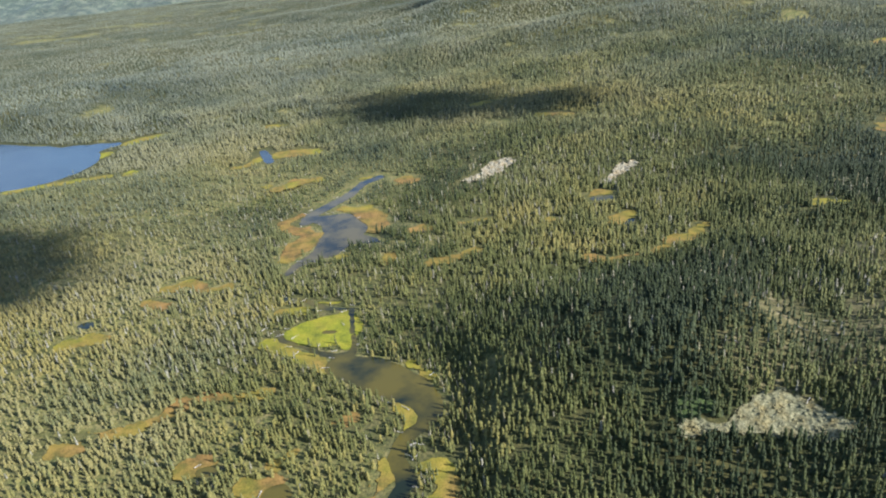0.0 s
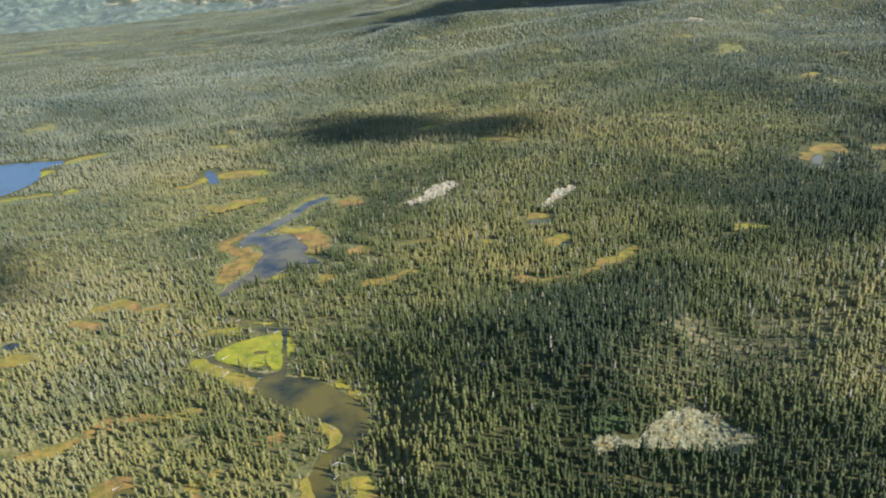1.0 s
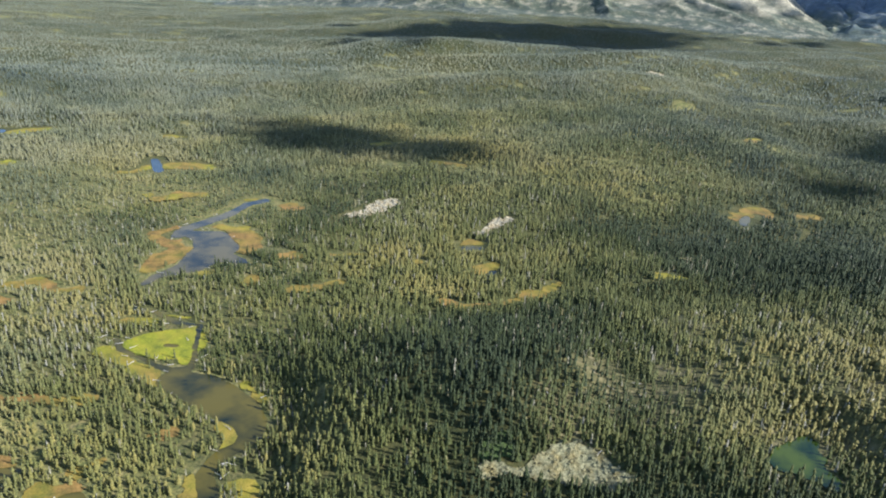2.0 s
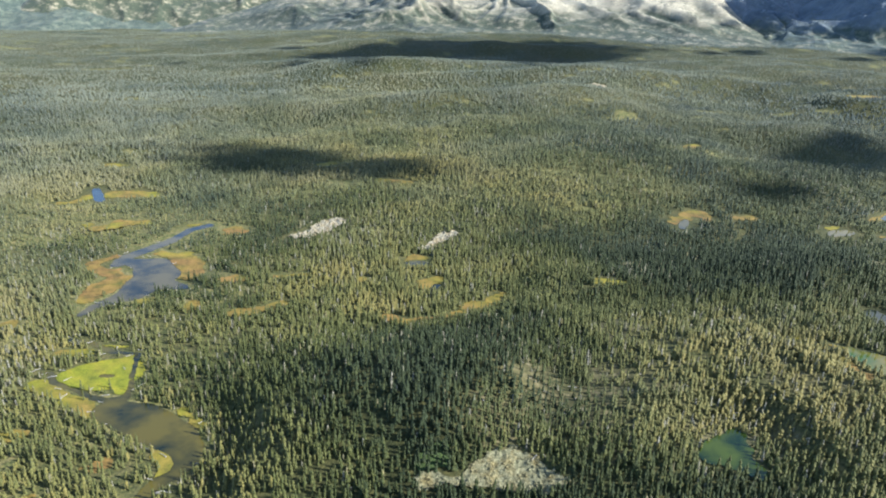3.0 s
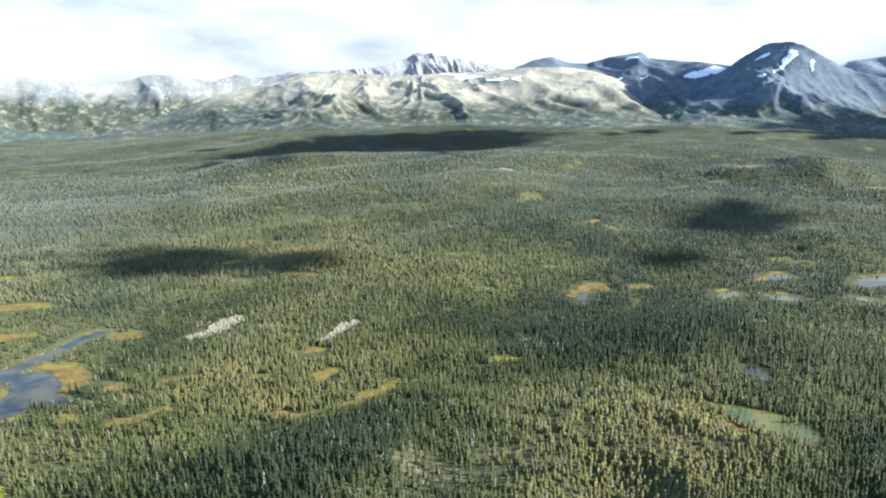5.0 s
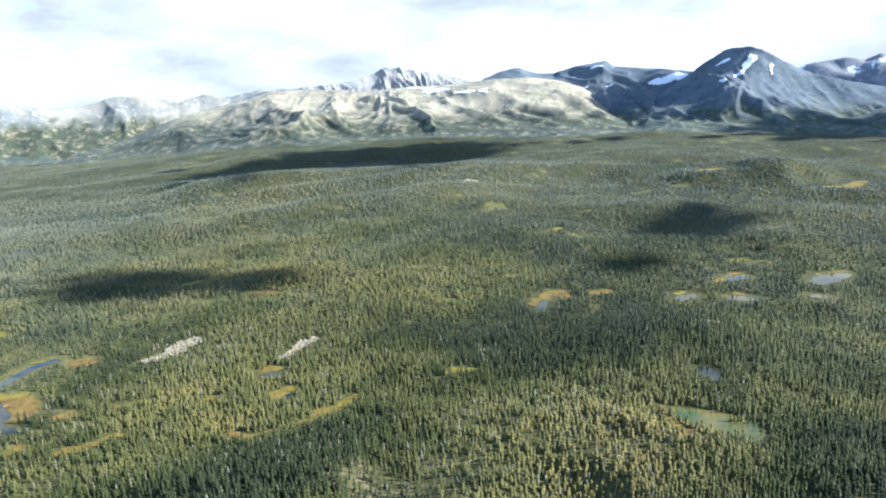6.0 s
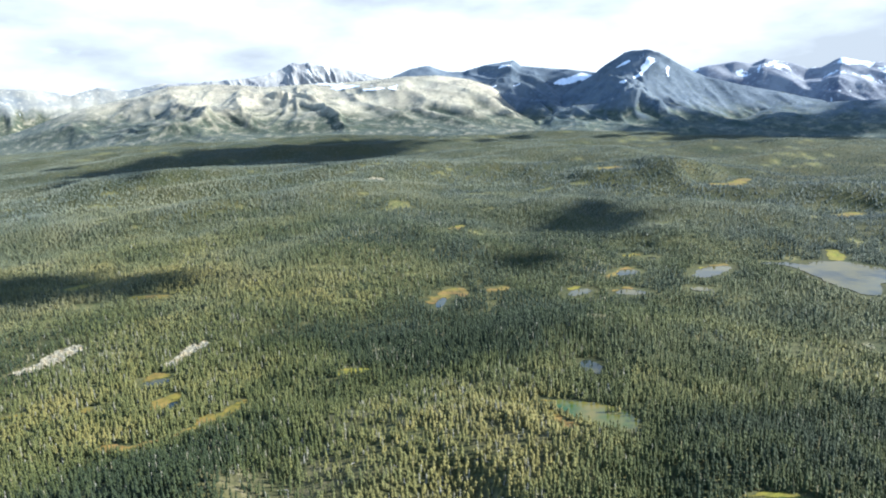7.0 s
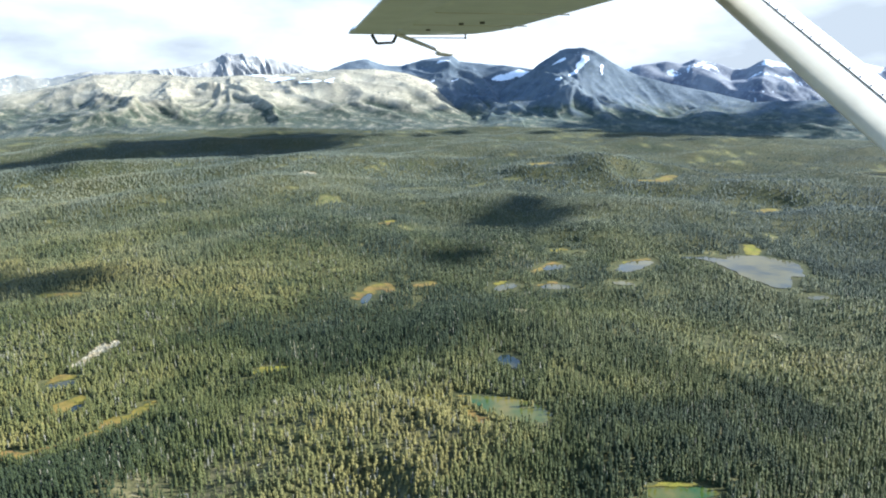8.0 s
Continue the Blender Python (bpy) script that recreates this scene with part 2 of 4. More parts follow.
def raw_height(x, y):
    az = np.degrees(np.arctan2(x - 100, y))
    r = np.hypot(x - 100, y)
    start = 1050 + 300 * smooth(18, 40, np.abs(az - 17))
    west = smooth(8, -20, az)                                           # the basin stays low and even towards the west
    z = (0.075 - 0.045 * west) * 90 * (np.logaddexp(0, (r - start) / 90) - np.logaddexp(0, (r - 3000) / 90))
    calm = 1 - 0.75 * west
    for hx, hy, h, s in HILLS:
        z = z + h * np.exp(-((x - hx) ** 2 + (y - hy) ** 2) / (2 * s * s))
    z = z + (1.2 + 3.5 * smooth(600, 1000, r) + 15 * calm * smooth(1050, 1800, r) * smooth(3600, 2700, r)) * fractal(x * 0.6, y, 310, 3, 3)
    ridge = 1 - np.abs(value_noise(x * 0.5 + 80 * value_noise(x, y, 300, 12), y, 300, 14)) * 2.2
    for hx, hy, h, sa, sb, turn in RIDGES:
        c, s = math.cos(radians(turn)), math.sin(radians(turn))
        u, v = (x - hx) * c + (y - hy) * s, (y - hy) * c - (x - hx) * s
        z = z + h * np.exp(-(u / sa) ** 2 / 2 - (v / sb) ** 2 / 2) * np.maximum(calm, 0.45)
    z = z + 8.0 * fractal(x, y * 0.8, 120, 19, 3) * smooth(-10, 120, x) * smooth(900, 650, r)
    z = z + 12 * calm * ridge * smooth(1000, 1500, r) * smooth(3300, 2600, r)
    z = z + 5 * calm * smooth(900, 1500, r) * value_noise(x, y, 110, 8)
    return z


def height(x, y):
    x, y = np.asarray(x, float), np.asarray(y, float)
    z = raw_height(x, y)
    flat = 0.014 * np.maximum(np.hypot(x - 100, y) - 500, 0)            # far shores lie level further out
    for _, level, chains in WATERS:
        for c in chains:
            d = to_line(x, y, c)
            z = z + (level - 0.9 - z) * smooth(60 + 3 * flat, 6 + flat, d)
    for _, level, _, chains in MEADOWS:
        for c in chains:
            d = to_line(x, y, c)
            z = z + (level - 0.5 - z) * smooth(32 + 3 * flat, 5 + flat, d)
    return z


def clearing(x, y):
    """How far the ground lies open in small natural gaps of the forest: over nothing inside them."""
    r = np.hypot(x - 100, y)
    return fractal(x * 0.5, y, 36, 81, 3) - 1.06 + 0.30 * fractal(x, y, 420, 83, 2) - 0.3 * smooth(950, 800, r) + 0.08 * smooth(1700, 2200, r) + 0.12 * smooth(1900, 2300, r) * fractal(x * 0.5, y, 130, 85, 3) + 0.17 * smooth(2200, 3000, r)


def open_ground(x, y):
    """Distance to the nearest water, bog or rock, and to water or rock alone."""
    wet, dry_land = np.full(np.shape(x), 1e9), np.full(np.shape(x), 1e9)
    for w in WATERS:
        for c in w[2]:
            wet = np.minimum(wet, to_line(x, y, c))
    for k, chains in enumerate(ROCKS):
        for c in chains:
            wet = np.minimum(wet, to_line(x, y, c) + (2.0 if k == 2 else 6.0))
    for m in MEADOWS:
        for c in m[3]:
            dry_land = np.minimum(dry_land, to_line(x, y, c))
    return np.minimum(wet, dry_land), wet


# ---- materials ----
def material(name, rough=0.9):
    m = bpy.data.materials.new(name)
    m.use_nodes = True
    bsdf = m.node_tree.nodes["Principled BSDF"]
    bsdf.inputs["Roughness"].default_value = rough
    bsdf.inputs["Specular IOR Level"].default_value = 0.25
    return m, m.node_tree.nodes, m.node_tree.links, bsdf


def noise_at(nodes, links, scale, detail=4.0, rough=0.55, stretch=(1, 1, 1)):
    geo, mp, n = nodes.new("ShaderNodeNewGeometry"), nodes.new("ShaderNodeMapping"), nodes.new("ShaderNodeTexNoise")
    mp.inputs["Scale"].default_value = stretch
    links.new(geo.outputs["Position"], mp.inputs[0]), links.new(mp.outputs[0], n.inputs["Vector"])
    n.inputs["Scale"].default_value, n.inputs["Detail"].default_value, n.inputs["Roughness"].default_value = scale, detail, rough
    return n.outputs[0]


def ramp(nodes, links, value, *stops):
    r = nodes.new("ShaderNodeValToRGB")
    while len(r.color_ramp.elements) < len(stops):
        r.color_ramp.elements.new(0.5)
    for e, (p, c) in zip(r.color_ramp.elements, stops):
        e.position, e.color = p, (*c, 1)
    links.new(value, r.inputs[0])
    return r.outputs[0]


def blend(nodes, links, factor, a, b, mode="MIX"):
    m = nodes.new("ShaderNodeMix")
    m.data_type, m.blend_type = "RGBA", mode
    for socket, v in ((0, factor), (6, a), (7, b)):
        if isinstance(v, bpy.types.NodeSocket):
            links.new(v, m.inputs[socket])
        else:
            m.inputs[socket].default_value = v if socket == 0 else (*v, 1)
    return m.outputs[2]


def relief(nodes, links, bsdf, value, strength, distance):
    b = nodes.new("ShaderNodeBump")
    b.inputs["Strength"].default_value, b.inputs["Distance"].default_value = strength, distance
    links.new(value, b.inputs["Height"]), links.new(b.outputs[0], bsdf.inputs["Normal"])


def attribute(nodes, name):
    a = nodes.new("ShaderNodeAttribute")
    a.attribute_name = name
    return a.outputs["Fac"]


def soil_material():
    m, n, l, b = material("forest_floor")
    fine = ramp(n, l, noise_at(n, l, 0.35, 6), (0.30, (0.014, 0.017, 0.006)), (0.5, (0.032, 0.034, 0.011)), (0.72, (0.080, 0.072, 0.025)))
    broad = ramp(n, l, noise_at(n, l, 0.012, 5), (0.35, (0.75, 0.9, 0.8)), (0.65, (1.3, 1.15, 0.9)))
    straw = ramp(n, l, noise_at(n, l, 0.09, 8, 0.65), (0.33, (0.085, 0.095, 0.028)), (0.50, (0.152, 0.138, 0.046)), (0.66, (0.22, 0.18, 0.075)), (0.78, (0.30, 0.25, 0.14)))
    tussock = ramp(n, l, noise_at(n, l, 0.30, 6, 0.7), (0.40, (0.38, 0.42, 0.40)), (0.50, (0.85, 0.88, 0.85)), (0.64, (1.35, 1.25, 1.15)))
    straw = blend(n, l, 1.0, straw, tussock, "MULTIPLY")
    heath = ramp(n, l, noise_at(n, l, 0.11, 8, 0.7), (0.36, (0.046, 0.048, 0.017)), (0.50, (0.112, 0.096, 0.038)), (0.61, (0.185, 0.150, 0.072)), (0.72, (0.33, 0.285, 0.20)))
    straw = blend(n, l, attribute(n, "haze_heath"), straw, heath)
    l.new(blend(n, l, attribute(n, "tone"), blend(n, l, 1.0, fine, broad, "MULTIPLY"), straw), b.inputs["Base Color"])
    relief(n, l, b, noise_at(n, l, 0.5, 5), 0.8, 1.2)
    return m


def dry_material():
    m, n, l, b = material("lichen_heath")
    c = ramp(n, l, noise_at(n, l, 0.25, 7, 0.65), (0.38, (0.035, 0.045, 0.013)), (0.52, (0.080, 0.078, 0.025)), (0.64, (0.15, 0.128, 0.05)), (0.78, (0.28, 0.24, 0.14)))
    l.new(c, b.inputs["Base Color"])
    relief(n, l, b, noise_at(n, l, 0.8, 5), 0.7, 0.8)
    return m


def bog_material():
    m, n, l, b = material("bog_sedge")
    orange = ramp(n, l, noise_at(n, l, 0.09, 6, 0.6), (0.32, (0.06, 0.052, 0.018)), (0.48, (0.160, 0.096, 0.028)), (0.66, (0.265, 0.145, 0.046)), (0.8, (0.14, 0.12, 0.035)))
    green = ramp(n, l, noise_at(n, l, 0.07, 6, 0.6), (0.32, (0.085, 0.10, 0.010)), (0.5, (0.19, 0.19, 0.014)), (0.68, (0.28, 0.235, 0.020)), (0.8, (0.13, 0.15, 0.015)))
    mixed = blend(n, l, attribute(n, "tone"), orange, green)
    tufts = ramp(n, l, noise_at(n, l, 0.7, 5, 0.7), (0.36, (0.55, 0.58, 0.5)), (0.6, (1.1, 1.1, 1.05)))
    l.new(blend(n, l, 0.8, mixed, tufts, "MULTIPLY"), b.inputs["Base Color"])
    relief(n, l, b, noise_at(n, l, 1.2, 4), 0.5, 0.5)
    return m


def water_material(name, deep, shallow, reach=0.05, rough=0.10):
    m, n, l, b = material(name, rough)
    murk = ramp(n, l, noise_at(n, l, reach, 4), (0.38, deep), (0.60, shallow))
    l.new(murk, b.inputs["Base Color"])
    b.inputs["IOR"].default_value, b.inputs["Specular IOR Level"].default_value = 1.33, 0.5
    relief(n, l, b, noise_at(n, l, 0.45, 4), 0.10, 0.15)
    return m


def leaf_material():
    """Conifer crowns: the tone of each tree runs from dark spruce over yellow-green pine to bare grey snags, with
    painted shade, sunlight and haze.
    """
    m, n, l, b = material("conifer_needles", 0.75)
    tone = attribute(n, "tone")
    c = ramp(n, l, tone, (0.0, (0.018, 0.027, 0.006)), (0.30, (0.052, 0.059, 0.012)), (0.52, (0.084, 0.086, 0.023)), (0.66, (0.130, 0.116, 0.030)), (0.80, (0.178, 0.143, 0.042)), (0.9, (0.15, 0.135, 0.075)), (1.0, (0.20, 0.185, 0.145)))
    # greyer, bluer tones that stand in for haze on distant crowns
    haze_heath = ramp(n, l, tone, (0.0, (0.020, 0.031, 0.028)), (0.35, (0.056, 0.068, 0.052)), (0.65, (0.108, 0.115, 0.078)), (0.85, (0.15, 0.150, 0.105)), (1.0, (0.19, 0.19, 0.17)))
    c = blend(n, l, attribute(n, "haze_heath"), c, haze_heath)
    speck = ramp(n, l, noise_at(n, l, 1.1, 4, 0.7), (0.34, (0.5, 0.55, 0.55)), (0.62, (1.35, 1.3, 1.2)))
    l.new(blend(n, l, 1.0, c, speck, "MULTIPLY"), b.inputs["Base Color"])
    relief(n, l, b, noise_at(n, l, 3.0, 3), 0.6, 0.4)
    # faint pale sheen lays a haze-like veil over the crowns
    b.inputs["Sheen Weight"].default_value, b.inputs["Sheen Tint"].default_value = 0.08, (0.85, 0.95, 0.9, 1)
    return m


def bark_material():
    m, n, l, b = material("bark")
    l.new(ramp(n, l, noise_at(n, l, 4.0, 5), (0.35, (0.06, 0.045, 0.035)), (0.65, (0.20, 0.17, 0.14))), b.inputs["Base Color"])
    return m


def stone_material(name, dark, middle, light):
    m, n, l, b = material(name, 0.85)
    c = ramp(n, l, noise_at(n, l, 0.45, 7, 0.65), (0.32, dark), (0.5, middle), (0.68, light))
    warm = ramp(n, l, noise_at(n, l, 0.12, 3), (0.45, (1, 1, 1)), (0.68, (1.0, 0.86, 0.66)))
    l.new(blend(n, l, 1.0, c, warm, "MULTIPLY"), b.inputs["Base Color"])
    relief(n, l, b, noise_at(n, l, 0.9, 6, 0.7), 0.9, 0.9)
    return m


def mountain_material(name, rock_dark, rock_light, turf, snow_low, snow_amount, turf_top):
    """Bare rock streaked down the fall line, turf low down and on gentle ground, old snow in the hollows."""
    m, n, l, b = material(name, 0.9)
    streak = noise_at(n, l, 0.006, 9, 0.6)
    rock = ramp(n, l, streak, (0.36, rock_dark), (0.60, rock_light))
    pos, nor = n.new("ShaderNodeSeparateXYZ"), n.new("ShaderNodeSeparateXYZ")
    geo = n.new("ShaderNodeNewGeometry")
    l.new(geo.outputs["Position"], pos.inputs[0]), l.new(geo.outputs["Normal"], nor.inputs[0])
    patch = noise_at(n, l, 0.011, 7, 0.62)

    def mapped(value, lo, hi, a=0.0, z=1.0):
        r = n.new("ShaderNodeMapRange")
        for k, v in ((1, lo), (2, hi), (3, a), (4, z)):
            r.inputs[k].default_value = v
        l.new(value, r.inputs[0])
        return r.outputs[0]

    def math_of(op, a, c):
        q = n.new("ShaderNodeMath")
        q.operation = op
        for k, v in ((0, a), (1, c)):
            if isinstance(v, bpy.types.NodeSocket):
                l.new(v, q.inputs[k])
            else:
                q.inputs[k].default_value = v
        return q.outputs[0]
    gully = attribute(n, "tone")
    low = mapped(math_of("SUBTRACT", math_of("ADD", pos.outputs[2], math_of("MULTIPLY", patch, 170.0)), math_of("MULTIPLY", gully, 45.0)), turf_top + 125, turf_top + 35)
    crumbs = ramp(n, l, noise_at(n, l, 0.040, 7, 0.72), (0.54, (0, 0, 0)), (0.64, (1, 1, 1)))
    rock = blend(n, l, crumbs, rock, tuple(min(0.6, q * 1.25) for q in rock_light))
    c = blend(n, l, low, rock, ramp(n, l, noise_at(n, l, 0.030, 8, 0.72, (0.7, 0.7, 1)), (0.46, turf[0]), (0.54, turf[1]), (0.62, turf[2])))
    high = mapped(pos.outputs[2], snow_low, snow_low + 140, -0.12, 0.05)
    hollow = noise_at(n, l, 0.008, 5, 0.6, (1, 1, 0.6))
    snow = mapped(math_of("ADD", math_of("ADD", hollow, high), math_of("MULTIPLY", gully, 0.12)), 0.70 - snow_amount, 0.72 - snow_amount)
    c = blend(n, l, snow, c, (0.80, 0.82, 0.85))
    l.new(c, b.inputs["Base Color"])
    relief(n, l, b, noise_at(n, l, 0.06, 8, 0.65), 0.5, 4.0)
    # blue-tinted sheen puts some haze on the far slopes
    b.inputs["Sheen Weight"].default_value, b.inputs["Sheen Tint"].default_value = 0.05, (0.6, 0.75, 1.0, 1)
    return m


SOIL, DRY, BOG, LEAF, BARK = soil_material(), dry_material(), bog_material(), leaf_material(), bark_material()
STONE = stone_material("grey_granite", (0.060, 0.058, 0.030), (0.150, 0.140, 0.074), (0.27, 0.250, 0.140))
CREAM_STONE = stone_material("cream_granite", (0.060, 0.054, 0.036), (0.23, 0.20, 0.135), (0.42, 0.38, 0.27))
WATER = water_material("peat_water", (0.012, 0.017, 0.010), (0.082, 0.066, 0.014), 0.022, 0.06)
# the blue base of LAKE_WATER stands in for reflected blue sky
LAKE_WATER = water_material("lake_water", (0.012, 0.026, 0.045), (0.022, 0.040, 0.058), 0.02, 0.26)
SHOAL_WATER = water_material("shoal_water", (0.016, 0.019, 0.017), (0.090, 0.073, 0.034), 0.026, 0.06)
GREEN_WATER = water_material("green_water", (0.024, 0.062, 0.012), (0.135, 0.108, 0.026), 0.022, 0.05)
POOL_WATER = water_material("deep_green_water", (0.006, 0.016, 0.005), (0.042, 0.058, 0.007), 0.035, 0.05)


# ---- mesh helpers ----
def mesh_object(name, verts, faces, mat, smooth_faces=False, tone=None, haze_heath=None):
    me = bpy.data.meshes.new(name)
    verts = np.asarray(verts, np.float32)
    faces = np.asarray(faces, np.int32)
    k = faces.shape[1]
    me.vertices.add(len(verts)), me.loops.add(faces.size), me.polygons.add(len(faces))
    me.vertices.foreach_set("co", verts.ravel())
    me.loops.foreach_set("vertex_index", faces.ravel())
    me.polygons.foreach_set("loop_start", np.arange(0, faces.size, k, dtype=np.int32))
    me.polygons.foreach_set("use_smooth", np.full(len(faces), smooth_faces))
    for key, values in (("tone", tone), ("haze_heath", haze_heath)):
        if values is not None:
            a = me.attributes.new(key, "FLOAT", "POINT")
            a.data.foreach_set("value", np.asarray(values, np.float32))
    me.update(calc_edges=True)
    me.validate()
    me.materials.append(mat)
    return new(name, me)


def part(name, bm, mat, parent, label=""):
    me = bpy.data.meshes.new(name)
    bm.to_mesh(me)
    bm.free()
    me.materials.append(mat)
    ob = new(name, me)
    ob.parent = parent
    return tagged(ob, label)


def grid_faces(rows, cols):
    i, j = np.meshgrid(np.arange(rows - 1), np.arange(cols - 1), indexing="ij")
    a = (i * cols + j).ravel()
    return np.stack([a, a + cols, a + cols + 1, a + 1], 1)


# ---- the ground: one sheet out to the mountains ----
az = np.radians(np.concatenate([np.arange(-58, 96, 0.55), np.arange(96, 302, 6.0), [302.0]]))
rad = np.concatenate([[0.5], 60 * np.exp(np.arange(0, math.log(4780 / 60), 0.0125)), [4790]])
RR, AA = np.meshgrid(rad, az, indexing="ij")
GX, GY = 100 + RR * np.sin(AA), RR * np.cos(AA)
GZ = height(GX, GY)
dry = smooth(-0.05, 0.12, clearing(GX, GY))
dense = smooth(1.2, 0.6, np.hypot((GX - 90) / 100, (GY - 415) / 130) + 0.2 * fractal(GX, GY, 60, 88, 2))      # no straw tint here: the floor stays darker among the dense spruces
dry = np.maximum(dry, (0.30 + 0.25 * fractal(GX * 0.6, GY, 90, 89, 3)) * (1 - dense) * (1 - 0.75 * smooth(1300, 2300, RR)))
heath = np.zeros(GX.shape)
for sx, sy, sr in SPARSE:      # straw and lichen under the open woodland
    bare = smooth(sr * 1.25, sr * 0.3, np.hypot(GX - sx, GY - sy) + 22 * fractal(GX, GY, 30, 5, 3))
    dry, heath = np.maximum(dry, 0.75 * bare), np.maximum(heath, bare)
dry = np.maximum(dry, smooth(120, -100, GX) * (0.45 + 0.45 * smooth(-0.35, 0.3, fractal(GX * 0.5, GY, 60, 87, 3))) * smooth(1300, 900, GY))      # thin moss and straw under the old pines
ground = mesh_object("ground", np.stack([GX, GY, GZ], -1).reshape(-1, 3), grid_faces(*RR.shape)[:, ::-1], SOIL, True, dry.ravel(), heath.ravel())
tagged(ground, "rolling forest floor of moss, soil and low scrub", "ground", kind="structure")


def sheet(name, chains, level, mat, cell, cut=(), wobble=2.0, tone=None, seed=1.0, follow=0.0):
    """A flat-lying sheet with the outline of the chains, less those of cut; its rim is drawn in to the outline."""
    pts = [p for c in chains for p in c]
    x0, x1 = min(p[0] - p[2] for p in pts) - 8, max(p[0] + p[2] for p in pts) + 8
    y0, y1 = min(p[1] - p[2] for p in pts) - 8, max(p[1] + p[2] for p in pts) + 8

    def dist(x, y):
        d = np.full(x.shape, 1e9)
        for c in chains:
            d = np.minimum(d, to_line(x, y, c))
        d = d + wobble * fractal(x, y, 17, seed, 4, 0.6)
        for c in cut:
            d = np.maximum(d, -(to_line(x, y, c) + 1.0 * fractal(x, y, 17, 1.0, 4, 0.6)) - 0.4)
        return d
    X, Y = np.meshgrid(np.arange(x0, x1 + cell, cell), np.arange(y0, y1 + cell, cell), indexing="ij")
    D = dist(X, Y)
    F = grid_faces(*X.shape)
    F = F[(D.ravel()[F] < 0).any(1)]
    for _ in range(3):
        e = 0.3
        D = dist(X, Y)
        gx, gy = (dist(X + e, Y) - D) / e, (dist(X, Y + e) - D) / e
        s = np.where(D > 0, D, 0) / np.maximum(gx * gx + gy * gy, 0.4)
        s = np.minimum(s, cell)
        X, Y = X - gx * s, Y - gy * s
    used = np.unique(F)
    back = np.full(X.size, -1)
    back[used] = np.arange(len(used))
    X, Y = X.ravel()[used], Y.ravel()[used]
    Z = height(X, Y) + follow if follow else np.full(X.shape, level)
    t = None if tone is None else np.clip(tone + 0.3 * fractal(X, Y, 30, seed + 5, 2), 0, 1)
    return mesh_object(name, np.stack([X, Y, Z], -1), back[F], mat, True, t)


for k, (name, level, chains) in enumerate(WATERS):
    size = max(p[2] for c in chains for p in c)
    green = level in (38.0, 47.0, 57.0)
    ob = sheet(name, chains, level, POOL_WATER if level == 38.0 else GREEN_WATER if green else LAKE_WATER if level < -1 else SHOAL_WATER if name == "lake" and level == 0 else WATER, 1.6 if size < 30 else 5.0, wobble=1.0 if chains[0][0][0] < 300 or size < 12 else 2.6, seed=k + 1.0)
    tagged(ob, "shallow green algae-tinted pond among conifers" if green else "still dark peat-brown water with winding boggy shores" if size < 30 else "broad calm lake reflecting the pale sky",
           name, kind="structure")
ALL_WATER = [c for w in WATERS for c in w[2]]
for k, (name, level, tone, chains) in enumerate(MEADOWS):
    mx, my = chains[0][0][:2]
    cut = [c for c in ALL_WATER if abs(c[0][0] - mx) < 260 and abs(c[0][1] - my) < 340]
    ob = sheet(name, chains, level, BOG, 1.6, cut, wobble=1.4 if tone == 1.0 else 4.6 if tone < 0.5 else 3.0, tone=tone, seed=k + 31.0)
    tagged(ob, "bright yellow-green sedge meadow beside the water" if tone > 0.6 else "orange-brown open bog of autumn sedge among conifers", name, kind="structure")

# ---- mountains round the basin ----
EYE_X, EYE_Y = 170.0, -55.0
MOUNTAINS = []


def on_mountain(k, bearing, dist):
    """Height of the mountain's surface at a bearing and distance."""
    a, r, Z = MOUNTAINS[k]
    i = np.clip((dist - r[0]) / (r[1] - r[0]), 0, len(r) - 1.001)
    j = np.clip((bearing - a[0]) / (a[1] - a[0]), 0, len(a) - 1.001)
    i0, j0 = i.astype(int), j.astype(int)
    u, v = i - i0, j - j0
    z = (Z[i0, j0] * (1 - u) + Z[i0 + 1, j0] * u) * (1 - v) + (Z[i0, j0 + 1] * (1 - u) + Z[i0 + 1, j0 + 1] * u) * v
    inside = (dist > r[0]) & (dist < r[-1]) & (bearing > a[0]) & (bearing < a[-1])
    return np.where(inside, z, -1e3)


def surface(x, y):
    """The ground, or the foot of a mountain where one stands on it."""
    z = height(x, y)
    d = np.hypot(x - EYE_X, y - EYE_Y)
    far = d > 2900
    if np.any(far):
        b = np.degrees(np.arctan2(x - EYE_X, y - EYE_Y))
        for k in range(len(MOUNTAINS)):
            z = np.where(far, np.maximum(z, on_mountain(k, b, d)), z)
    return z


def ridged(x, y, size, seed, octaves=5):
    """Branching crests and gullies, about 0 to 1, the crests size metres apart."""
    total, amp, weight = 0.0, 0.5, 1.0
    for k in range(octaves):
        c, q = math.cos(0.7 * k), math.sin(0.7 * k)
        n = (1 - np.abs(value_noise(c * x - q * y, q * x + c * y, size / 2.07 ** k, seed + 2.3 * k))) ** 2 * weight
        weight = np.clip(n * 1.7, 0, 1)
        total, amp = total + n * amp, amp * 0.55
    return total


